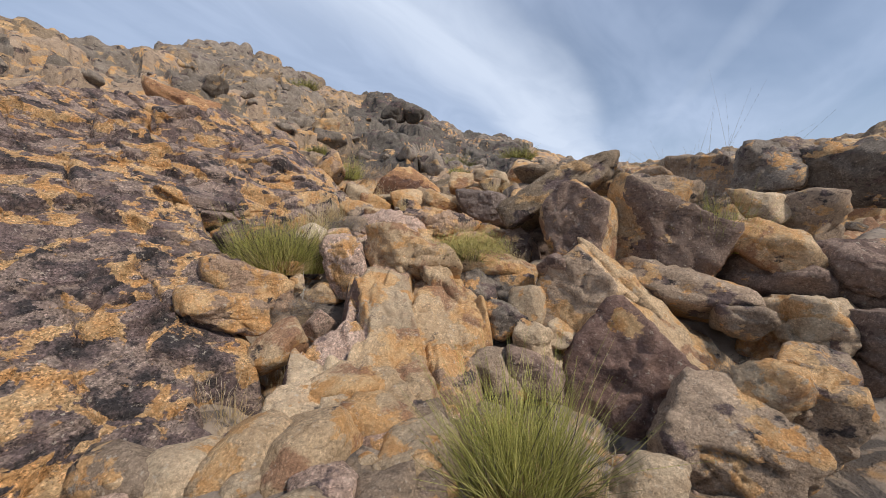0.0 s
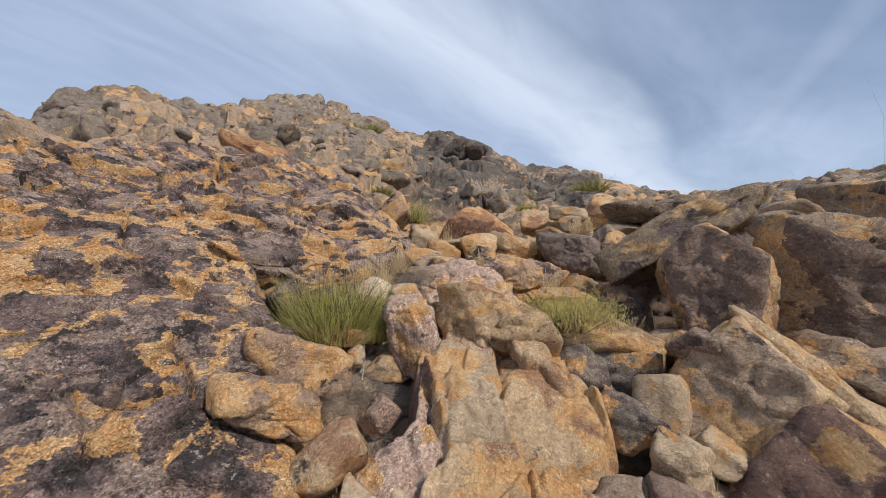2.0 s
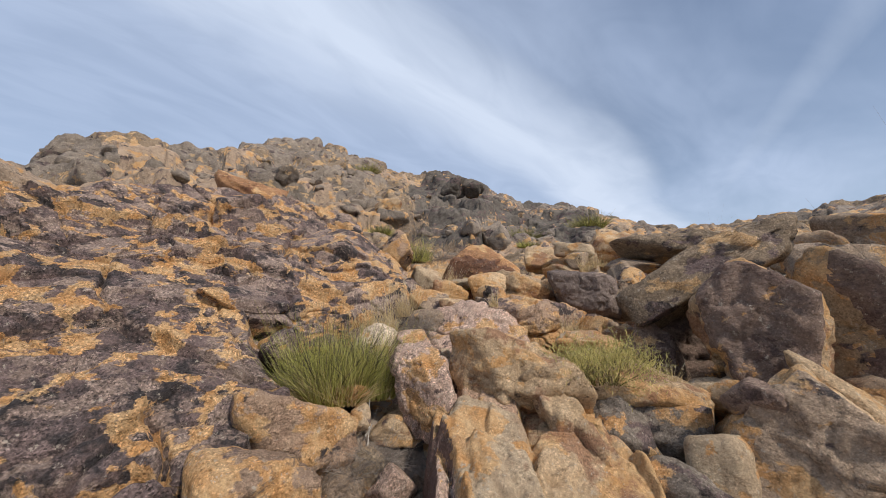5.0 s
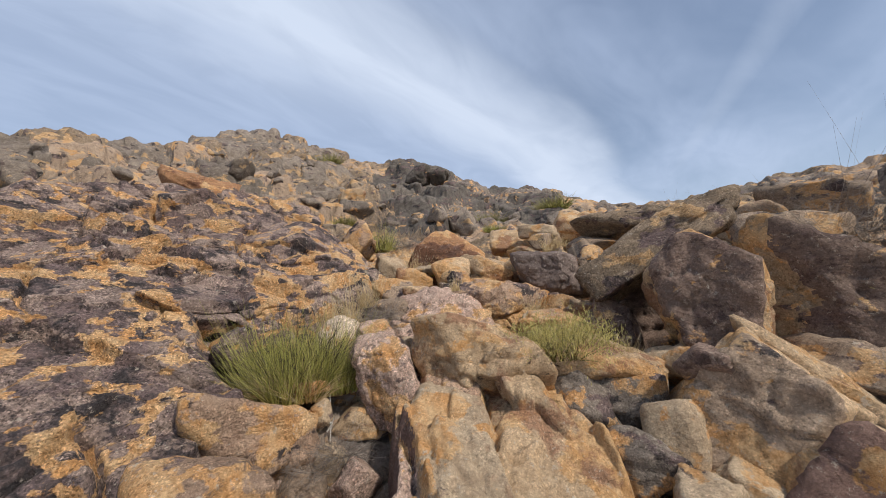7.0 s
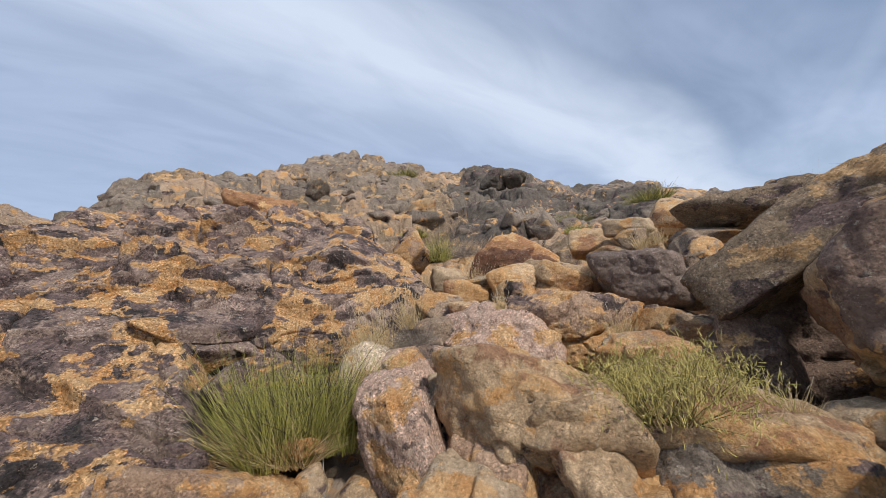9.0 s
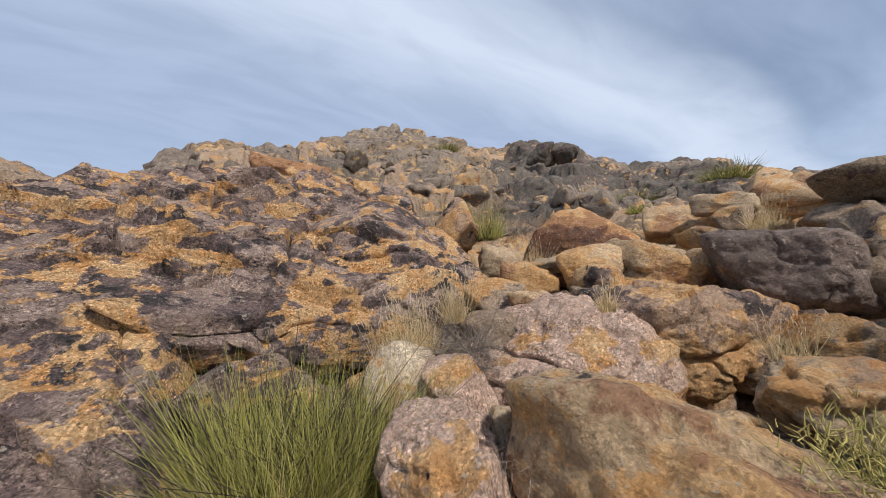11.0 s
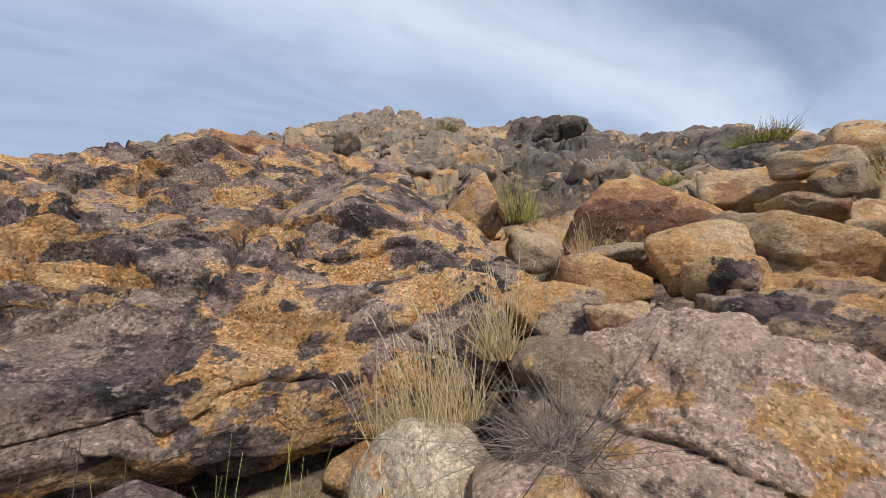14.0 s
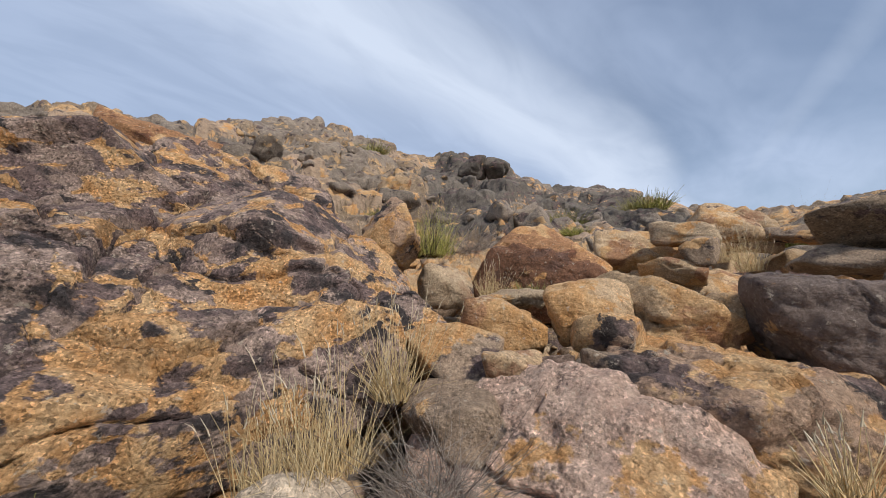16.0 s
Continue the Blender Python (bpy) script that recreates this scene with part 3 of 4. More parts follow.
def rock_sheet(name, label, cu, cv, hu, hv, nu, nv, seed, ledge, swell, dense, crag, clefts):
    """A sheet of the outcrop, in the plane of its dip: ledges step down the dip, plates part along cracks."""
    rng = np.random.default_rng(seed)
    u, v = np.meshgrid(np.linspace(-1, 1, nu), np.linspace(-1, 1, nv))
    u, v = u.ravel(), v.ravel()
    U, V = cu + u * hu, cv + v * hv
    p = np.stack([U, V, np.zeros_like(U)], 1)
    pw = p + 0.15 * np.stack([fractal(p * 1.3 + 9 * k, 5, 60 + k) for k in range(3)], 1)
    count = int(hu * hv * dense)
    c = rng.uniform(-1, 1, size=(count, 2)) * (hu, hv) + (cu, cv)
    dist = np.linalg.norm((pw[:, None, :2] - c[None]) * np.array((0.62, 1.25)), axis=2)
    order = np.argsort(dist, axis=1)[:, :2]
    i = np.arange(len(U))
    gap = dist[i, order[:, 1]] - dist[i, order[:, 0]]
    W = crag * rng.uniform(-0.05, 0.05, count)[order[:, 0]]
    tx, ty = rng.normal(scale=0.09 * crag, size=(2, count))
    W += tx[order[:, 0]] * (U - c[order[:, 0], 0]) + ty[order[:, 0]] * (V - c[order[:, 0], 1])
    W -= 0.09 * crag * np.clip(1 - gap / 0.045, 0, 1) * (fractal(p * 1.1, 2, 77) > -0.2)
    for su, sv, lift, lean, gap, sd in ((1.15, 0.75, 0.10, 0.16, 0.09, 71), (0.46, 0.32, 0.03, 0.18, 0.025, 72)):
        bu, bv, fu, fv, near = blocks(pw[:, 0] / su, pw[:, 1] / sv, sd)
        W += crag * (lift * (hashed(bu, bv, sd + 6) - 0.5) + lean * ((hashed(bu, bv, sd + 7) - 0.5) * (pw[:, 0] - fu * su) + (hashed(bu, bv, sd + 8) - 0.5) * (pw[:, 1] - fv * sv)))
        W -= crag * gap * np.clip(1 - near / 0.05, 0, 1) * (hashed(bu, bv, sd + 9) > 0.35)
    step = pw[:, 1] / 0.62 + 0.5 * fractal(p * 0.5, 2, 31)
    saw = step - np.floor(step)
    W += ledge * (np.clip(saw / 0.86, 0, 1) - np.clip((saw - 0.93) / 0.07, 0, 1) - 0.5)
    W += swell * fractal(p * 0.55, 3, 12) + 0.018 * fractal(p * 5, 5, 19, 0.65)
    edge = np.maximum(np.abs(u), np.abs(v)) + 0.07 * fractal(p * 0.9, 3, 2)
    for u0, v0, u1, v1 in clefts:    # long open joints, one lip higher than the other
        du, dv = u1 - u0, v1 - v0
        f = np.clip(((pw[:, 0] - u0) * du + (pw[:, 1] - v0) * dv) / (du * du + dv * dv), 0, 1)
        off = np.hypot(pw[:, 0] - u0 - f * du, pw[:, 1] - v0 - f * dv)
        side = (pw[:, 0] - u0) * dv - (pw[:, 1] - v0) * du
        W -= 0.17 * np.exp(-(off / 0.035) ** 2)
        W += np.where(side > 0, 0.07, 0.0) * np.exp(-(off / 0.3) ** 2)
    if cv > 0:
        W -= 1.2 * np.clip((-1.1 - U) / 1.2, 0, 1) * np.clip((V - 0.7) / 1.0, 0, 1)
    if cv < 0:
        W -= 1.3 * np.clip((U - np.interp(V, (-5.5, -3.7, -2.9, -1.0), (-0.5, -0.3, 0.4, 0.7)) + 0.1 * fractal(p * 1.5, 3, 4)) / 0.35, 0, 1.5) ** 1.3
    W -= 1.3 * np.clip((edge - 0.86) / 0.14, 0, 1.6) ** 1.5
    a = (np.arange(nv - 1)[:, None] * nu + np.arange(nu - 1)[None]).ravel()
    faces = np.stack([a, a + 1, a + nu + 1, a + nu], 1).tolist()
    ob = new(name, mesh_of(name, np.stack([U, V, W], 1), faces, mottled))
    along_, n = Vector((0.656, 0.755, 0)).normalized(), Vector((0.528, -0.459, 1)).normalized()
    m = Matrix((along_, n.cross(along_), n)).transposed().to_4x4()
    x, y = -4.45, 5.75
    m.translation = (x, y, -2.04 - 0.528 * x + 0.459 * y)
    ob.matrix_world = m
    ob.parent = OUTCROP
    ob["label"] = label


rock_sheet("upper_sheet", "cracked mottled sheet of rock", -0.1, 0.8, 3.5, 2.1, 420, 290, 5, 0.07, 0.045, 1.9, 1.5,
           ((0.34, 2.01, 0.9, 0.16), (-0.59, 0.37, -0.2, -0.49), (-0.53, -0.69, 0.39, -0.58), (0.39, -0.58, 1.45, -0.95), (1.76, 1.08, 1.04, -0.29), (2.99, 0.89, 2.54, -0.62), (0.79, -0.49, 0.2, -0.01)))
rock_sheet("lower_sheet", "smooth mottled lower sheet of rock", -2.05, -3.1, 2.75, 3.2, 340, 360, 8, 0.035, 0.04, 3.0, 0.7,
           ((-0.51, -3.06, -0.37, -3.69), (-1.51, -2.12, -0.5, -2.44), (-0.92, -3.42, -0.15, -3.76), (-0.5, -2.44, 0.24, -2.8)))
ROCKS.append((-4.4, 5.8, 3.0))


# ---------------------------------------------------------------- boulders, each in its place
boulder("boulder", "dark brown split boulder with a rough flat face", orange_pale, (1.85, 5.43, 1.74), (0.56, 0.51, 0.70), (0, 0, -29), 11, sharp=12, level=5, face=(-0.15,-0.97,0.2,0.8), face_material=varnished, cuts=((-0.72, 0.1, -0.62, 0.62), (-0.6, 0, 0.75, 0.86), (0.5, 0, 0.85, 0.92)))
boulder("boulder", "large dark brown boulder half with a pale worn top edge", orange_pale, (2.93, 5.20, 1.64), (0.88, 0.49, 0.61), (0, 33, -32), 12, sharp=12, level=5, face=(-0.05,-0.97,0.1,0.72), face_material=varnished)
boulder("rock_slab", "long brown overhanging slab of rock propped on boulders", brown_tan, (1.96, 6.07, 2.48), (1.00, 0.53, 0.30), (0, -34, -28), 13, sharp=11, level=5)
boulder("boulder", "brown rock block under the overhang", varnished, (1.17, 6.20, 1.48), (0.33, 0.37, 0.53), (0, 0, -17), 14, sharp=22, level=4)
boulder("boulder", "large grey granite boulder with a tan face", orange_pale, (1.66, 4.48, 0.98), (0.63, 0.44, 0.56), (0, 10, -33), 15, sharp=24, level=5, face=(-0.1,-0.95,0.3,0.66), face_material=grey_tan, cuts=((0.62, 0, 0.78, 0.62), (-0.75, 0, 0.5, 0.72), (-0.1, -0.95, 0.3, 0.66)))
boulder("rock_rib", "long orange crested ridge of tilted rock", orange_pale, (2.76, 4.48, 0.43), (1.46, 0.61, 0.22), (0, 41, -35), 16, sharp=16, level=5)
boulder("boulder", "boulder with a smooth purple brown triangular face", orange_pale, (1.96, 3.93, -0.13), (0.86, 0.48, 0.86), (0, 38, -30), 17, sharp=20, level=5, face=(-0.1,-0.95,0.25,0.6), face_material=purple_brown)
boulder("boulder", "small rounded tan stone wedged among boulders", pale, (1.02, 4.49, 0.84), (0.23, 0.22, 0.29), (0, 0, -25), 18, sharp=9, level=4)
boulder("boulder", "flat orange rock lying on a grey boulder", orange_pale, (0.74, 5.21, 1.25), (0.51, 0.35, 0.22), (0, 16, -17), 19, sharp=16, level=4)
boulder("boulder", "grey boulder streaked with white and black", dark_grey, (0.92, 5.17, 0.84), (0.50, 0.38, 0.39), (0, 12, -20), 20, sharp=16, level=4)
boulder("boulder", "small dark grey stone between boulders", dark_grey, (0.64, 4.44, 0.68), (0.33, 0.24, 0.23), (0, 20, -19), 21, sharp=16, level=4)
boulder("boulder", "pale cream rock beneath the overhang", pale, (1.41, 5.35, 1.17), (0.28, 0.22, 0.23), (0, 0, -25), 22, sharp=18, level=4)
boulder("boulder", "reddish brown rock above a tan stone", varnished, (1.32, 4.59, 1.27), (0.20, 0.16, 0.17), (0, 0, -28), 23, sharp=16, level=4)
boulder("boulder", "loose tan stone among small rubble", pale, (1.06, 4.14, 0.23), (0.23, 0.18, 0.18), (0, 0, -21), 24, sharp=16, level=4)
boulder("boulder", "narrow tan stone among small rubble", pale, (1.30, 4.24, 0.57), (0.25, 0.19, 0.17), (0, 20, -24), 25, sharp=16, level=4)
boulder("rock_slab", "tilted orange pink slab of coarse rock", orange_pale, (0.06, 4.93, 0.80), (0.42, 0.56, 0.69), (0, -24, -9), 28, sharp=16, level=5)
boulder("boulder", "rounded pink granite boulder with a lichen top", orange_pale, (-0.47, 5.27, 1.38), (0.58, 0.53, 0.46), (0, 0, -1), 29, sharp=14, level=5, plates=6)
boulder("boulder", "grey rounded rock at the foot of the rib", pink, (-1.31, 5.12, 1.32), (0.33, 0.41, 0.54), (0, 0, 11), 30, sharp=12, level=5)
boulder("boulder", "tan blocky stone on the rib", orange_pale, (-0.20, 4.94, 1.31), (0.21, 0.20, 0.21), (0, 0, -5), 31, sharp=12, level=4)
boulder("boulder", "dark varnished stone in a cleft", dark_grey, (0.45, 5.00, 0.95), (0.23, 0.30, 0.41), (0, -20, -14), 34, sharp=14, level=4)
boulder("boulder", "balanced brown and tan rock with a rounded base", orange_pale, (-1.58, 3.66, 0.54), (0.33, 0.30, 0.24), (0, -14, 23), 35, sharp=8, level=5, rough=0.7)
boulder("boulder", "orange lichen covered rock beside a cleft", orange, (-2.17, 3.70, 0.86), (0.42, 0.30, 0.24), (0, 12, 33), 36, sharp=10, level=5)
boulder("boulder", "small orange rock at the slab edge", orange, (-2.10, 4.28, 0.86), (0.22, 0.18, 0.19), (0, 0, 27), 37, sharp=12, level=4)
boulder("boulder", "rounded orange stone on the ground", orange_pale, (-1.79, 2.23, 0.12), (0.17, 0.16, 0.17), (0, 0, 39), 40, sharp=7, level=4)
boulder("boulder", "rounded tan stone on the ground", pale, (-1.46, 2.21, 0.13), (0.27, 0.23, 0.22), (0, 0, 33), 41, sharp=7, level=4)
boulder("boulder", "tan stone beneath the brown triangular boulder", pale, (1.32, 2.42, -0.03), (0.26, 0.24, 0.24), (0, 0, -29), 42, sharp=10, level=4)
boulder("boulder", "pale angular block of rock", pale, (3.91, 4.22, 0.54), (0.58, 0.44, 0.46), (0, -12, -43), 45, sharp=22, level=5)
boulder("boulder", "tall mottled brown block of rock", grey_tan, (3.10, 3.31, 0.02), (0.44, 0.43, 0.58), (0, 0, -43), 46, sharp=20, level=5)
boulder("boulder", "small rounded brown rock on the slope", grey_tan, (3.97, 5.12, 0.53), (0.30, 0.24, 0.26), (0, 0, -38), 47, sharp=12, level=4)
boulder("boulder", "cream block of rock on the slope", pale, (4.63, 5.57, 2.08), (0.44, 0.35, 0.28), (0, 20, -40), 48, sharp=22, level=4)
boulder("boulder", "rounded brown rock beside a bush", grey_tan, (5.13, 5.43, 1.89), (0.50, 0.47, 0.47), (0, 0, -43), 49, sharp=14, level=4)
boulder("boulder", "brown boulder with orange patches", varnished, (4.69, 4.34, 1.12), (0.60, 0.49, 0.43), (0, 0, -47), 50, sharp=18, level=5)
boulder("boulder", "dark brown boulder below the slope", varnished, (4.38, 3.82, 0.42), (0.56, 0.45, 0.49), (0, 0, -49), 51, sharp=18, level=5)
boulder("boulder", "grey boulder on the near ridge", dark_grey, (5.38, 6.45, 2.86), (0.54, 0.50, 0.51), (0, 0, -40), 52, sharp=20, level=4)
boulder("boulder", "grey boulder near the dry brush", grey_tan, (5.89, 6.43, 2.93), (0.48, 0.47, 0.48), (0, 0, -42), 53, sharp=14, level=4)
boulder("boulder", "dark grey boulder on the near ridge", dark_grey, (6.44, 5.91, 2.77), (0.76, 0.64, 0.59), (0, 0, -47), 54, sharp=20, level=4)
boulder("rock_slab", "orange brown slab leaning on a dark boulder", orange_pale, (3.98, 4.61, 1.54), (0.61, 0.42, 0.27), (0, 30, -41), 55, sharp=18, level=4)
boulder("boulder", "brown rock under the leaning slab", varnished, (4.15, 4.84, 1.11), (0.61, 0.50, 0.44), (0, 20, -41), 56, sharp=18, level=4)
boulder("boulder", "tan rock beneath the dark boulder", grey_tan, (2.88, 4.75, 0.95), (0.85, 0.55, 0.28), (0, 15, -34), 57, sharp=14, level=4)
boulder("boulder", "grey brown rock by dead twigs", grey_tan, (3.15, 4.05, 0.73), (0.29, 0.21, 0.20), (0, 0, -41), 58, sharp=12, level=4)
boulder("boulder", "tan rock at the foot of the leaning block", pale, (2.72, 3.15, 0.32), (0.28, 0.23, 0.26), (0, 0, -45), 59, sharp=12, level=4)
boulder("boulder", "rounded white granite boulder with an orange stain", white_granite, (-2.04, 6.10, 1.66), (0.37, 0.31, 0.30), (0, 0, 24), 60, sharp=8, level=5)
boulder("boulder", "large rounded pink granite boulder", pink, (-0.82, 6.75, 1.55), (0.95, 0.71, 0.70), (0, 4, -5), 61, sharp=10, level=6)
boulder("boulder", "low grey rock at the foot of the pink boulder", pink, (-1.52, 5.89, 1.54), (0.20, 0.24, 0.31), (0, -20, 13), 62, sharp=8, level=5)
boulder("boulder", "dark crested rock behind the pink boulder", grey_tan, (-0.65, 6.99, 2.10), (0.24, 0.19, 0.14), (0, 12, -8), 63, sharp=8, level=5)
boulder("boulder", "yellow tan blocky rock in the gully", orange_pale, (-1.33, 7.59, 2.33), (0.32, 0.26, 0.22), (0, 0, 4), 64, sharp=14, level=4)
boulder("boulder", "grey lichen covered rock in the gully", grey_tan, (-1.66, 7.31, 2.17), (0.32, 0.27, 0.25), (0, 0, 10), 65, sharp=14, level=4)
boulder("boulder", "orange stone wedged in the gully", orange_pale, (-1.27, 7.07, 2.13), (0.19, 0.16, 0.14), (0, 0, 4), 66, sharp=12, level=4)
boulder("boulder", "orange weathered mound of rock", orange_pale, (-0.73, 7.66, 2.44), (0.36, 0.30, 0.26), (0, 0, -5), 67, sharp=7, level=5)
boulder("boulder", "low orange rock shoulder", orange_pale, (0.07, 8.11, 2.42), (0.25, 0.23, 0.23), (0, 20, -15), 68, sharp=10, level=5)
boulder("boulder", "round orange tan boulder beside a cleft", orange_pale, (0.32, 7.95, 2.41), (0.22, 0.22, 0.23), (0, 0, -19), 69, sharp=7, level=4)
boulder("rock_slab", "flat pale slab of rock in the gully", pale, (-1.34, 8.40, 2.58), (0.37, 0.33, 0.08), (0, -3, 3), 70, sharp=14, level=4)
boulder("boulder", "smooth cream boulder in the gully", pale, (-2.02, 9.03, 2.77), (0.34, 0.32, 0.27), (0, 0, 10), 71, sharp=6, level=4)
# its front face carries painted shade on top of the broken-rock colour
boulder("boulder", "large orange boulder with a dark brown broken and shaded face", orange_face, (-0.93, 9.80, 2.98), (0.90, 0.72, 0.72), (0, 0, -2), 72, sharp=9, level=5, face=(0.1,-0.97,-0.05,0.72), face_material=rust_shaded_face, cuts=((0.72, 0, 0.7, 0.72), (-0.85, 0, 0.55, 0.74), (0.1, -0.55, 0.83, 0.80)))
boulder("boulder", "rounded orange boulder with grey patches", orange_pale, (0.98, 12.00, 3.42), (0.77, 0.57, 0.43), (0, 10, -14), 73, sharp=9, level=5)
boulder("boulder", "low orange boulder on the slope", orange_pale, (0.97, 10.52, 3.01), (0.41, 0.30, 0.20), (0, 10, -17), 74, sharp=10, level=4)
boulder("boulder", "large smooth grey brown boulder", grey_smooth, (0.78, 7.59, 2.29), (0.55, 0.43, 0.50), (0, 0, -26), 75, sharp=8, level=6)
boulder("boulder", "tilted grey rock beside the smooth boulder", grey_tan, (1.41, 7.60, 2.32), (0.43, 0.44, 0.49), (0, 22, -17), 76, sharp=14, level=4)
boulder("boulder", "upright tan stone on the slope", grey_tan, (1.25, 10.45, 3.25), (0.22, 0.22, 0.24), (0, 0, -23), 77, sharp=12, level=4)
boulder("rock_slab", "flat layered tan rock on the slope", pale, (1.42, 11.24, 3.62), (0.43, 0.37, 0.16), (0, 0, -22), 78, sharp=14, level=4)
boulder("boulder", "rounded orange boulder on the slope", orange_pale, (2.94, 12.89, 3.96), (0.73, 0.56, 0.45), (0, 10, -24), 79, sharp=9, level=5)
boulder("boulder", "flat tan rock on the slope", pale, (1.65, 11.24, 3.38), (0.34, 0.27, 0.22), (0, 0, -20), 80, sharp=12, level=4)
boulder("boulder", "orange brown boulder on the slope", orange_pale, (2.73, 12.91, 3.98), (0.75, 0.61, 0.53), (0, 12, -26), 83, sharp=9, level=4)
boulder("boulder", "low brown boulder on the slope", grey_tan, (3.80, 11.68, 3.58), (0.81, 0.51, 0.25), (0, 5, -36), 84, sharp=10, level=4)
boulder("boulder", "flat brown rock on the slope", grey_tan, (1.98, 9.09, 2.90), (0.62, 0.38, 0.17), (0, 6, -36), 85, sharp=10, level=4)
boulder("boulder", "orange leaning rock at the end of the slab", orange, (-2.54, 8.77, 3.31), (0.33, 0.36, 0.41), (0, 35, 16), 87, sharp=14, level=4)
boulder("boulder", "tan ridge of rock behind the overhang", brown_tan, (3.17, 9.05, 3.13), (1.16, 0.91, 0.46), (0, -6, -25), 88, sharp=12, level=5)
boulder("boulder", "pale rock behind the overhang", pale, (4.25, 7.96, 2.82), (0.50, 0.40, 0.33), (0, 0, -35), 89, sharp=12, level=4)
boulder("boulder", "brown ridge rock behind the boulders", grey_tan, (3.71, 6.52, 2.45), (0.70, 0.51, 0.37), (0, 8, -38), 90, sharp=14, level=4)
boulder("boulder", "rounded tan rock on the ridge", grey_tan, (6.29, 9.06, 3.23), (0.80, 0.64, 0.54), (0, 0, -41), 91, sharp=12, level=4)
boulder("boulder", "grey rocks above the white stone", grey_tan, (-1.54, 6.80, 1.89), (0.33, 0.27, 0.21), (0, 0, 10), 92, sharp=12, level=4)
boulder("boulder", "rounded mottled block at the end of the outcrop", mottled, (-3.26, 7.64, 2.71), (1.23, 0.69, 0.90), (0, 6, 30), 93, sharp=18, level=6, plates=7, rough=0.3)
boulder("boulder", "mottled lower block of the outcrop", mottled, (-2.67, 6.98, 1.99), (0.74, 0.49, 0.57), (0, 4, 27), 94, sharp=18, level=6, plates=5, rough=0.3)
boulder("boulder", "steep varnished block of the outcrop", mottled, (-4.88, 6.37, 3.09), (0.83, 0.43, 0.46), (0, 12, 57), 95, sharp=18, level=6, plates=6, rough=0.3)
boulder("boulder", "varnished block of the outcrop with an orange edge", mottled, (-4.75, 7.42, 3.52), (0.82, 0.47, 0.60), (0, 25, 46), 96, sharp=18, level=5, plates=5, rough=0.3)
boulder("boulder", "orange angular block perched on the outcrop", orange_face, (-6.19, 8.98, 4.82), (0.72, 0.47, 0.35), (0, 16, 45), 97, sharp=24, level=4)
boulder("boulder", "orange topped block beside the outcrop", orange, (-7.45, 6.63, 3.97), (0.54, 0.48, 0.47), (0, 0, 67), 98, sharp=18, level=5)
boulder("boulder", "grey boulder past a gap in the outcrop", grey_tan, (-8.07, 6.13, 3.91), (0.51, 0.55, 0.66), (0, -10, 72), 99, sharp=16, level=5)
boulder("rock_ledge", "overhanging black and orange ledge", mottled, (-3.50, 5.90, 2.06), (1.18, 0.68, 0.37), (0, 4, 51), 100, sharp=18, level=6, plates=5, rough=0.3)
boulder("rock_ledge", "low dark ledge of the outcrop", mottled, (-3.61, 4.97, 1.61), (0.76, 0.51, 0.42), (0, 3, 67), 101, sharp=18, level=6, plates=5, rough=0.3)
boulder("boulder", "jagged brown block on the upper outcrop", varnished, (-6.00, 5.99, 3.41), (0.31, 0.27, 0.24), (0, 0, 49), 102, sharp=24, level=4)
boulder("boulder", "grey blocks on the outcrop shoulder", grey_tan, (-6.00, 4.64, 2.65), (0.47, 0.50, 0.58), (0, 0, 58), 103, sharp=14, level=5)
boulder("boulder", "tan block on the outcrop shoulder", pale, (-6.71, 5.87, 3.00), (0.71, 0.55, 0.57), (0, 0, 53), 104, sharp=14, level=5)
boulder("boulder", "dark cliff block beside a cave", black_rock, (-2.09, 23.96, 8.24), (1.34, 1.20, 1.14), (0, 0, 3), 111, sharp=26, level=4)
boulder("boulder", "dark outcrop above the cave", black_rock, (-2.02, 25.59, 10.55), (0.84, 0.76, 0.71), (0, 0, 3), 112, sharp=11, level=4)
boulder("boulder", "shaded brown rock at the foot of the boulder", grey_tan, (2.34, 3.14, -0.20), (0.58, 0.49, 0.48), (0, 15, -37), 136, sharp=16, level=5)
boulder("boulder", "brown rock in the cleft below the rib", grey_tan, (0.50, 3.74, 0.24), (0.28, 0.29, 0.31), (0, -20, -8), 139, sharp=16, level=4)
boulder("boulder", "tan stone in the cleft", pale, (0.98, 4.11, 0.50), (0.24, 0.23, 0.24), (0, 10, -13), 140, sharp=14, level=4)
boulder("boulder", "small brown stone in the cleft", varnished, (0.91, 3.82, 0.24), (0.29, 0.25, 0.22), (0, 10, -13), 141, sharp=14, level=4)
boulder("boulder", "brown mottled block under the ledge", mottled, (-2.81, 5.39, 1.66), (0.42, 0.33, 0.29), (0, 6, 49), 142, sharp=18, level=5, plates=4, rough=0.3)
boulder("boulder", "small orange stone under the green bush", orange_pale, (-1.93, 4.87, 1.27), (0.16, 0.12, 0.08), (0, 0, 31), 143, sharp=12, level=4)
boulder("boulder", "cream stone in the grass below the bush", pale, (-1.83, 4.80, 1.08), (0.11, 0.12, 0.14), (0, 0, 31), 144, sharp=9, level=4)
boulder("boulder", "reddish brown rock deep under the overhang", varnished, (1.97, 6.85, 1.45), (0.80, 0.50, 0.72), (0, 0, -24), 145, sharp=16, level=5)
boulder("boulder", "black angular block above the cave", black_rock, (-3.21, 25.10, 10.52), (0.78, 0.75, 0.75), (0, 0, 6), 147, sharp=11, level=4)
boulder("boulder", "black block beside the cave mouth", black_rock, (-3.25, 24.12, 9.17), (0.61, 0.62, 0.64), (0, 0, 6), 148, sharp=12, level=4)
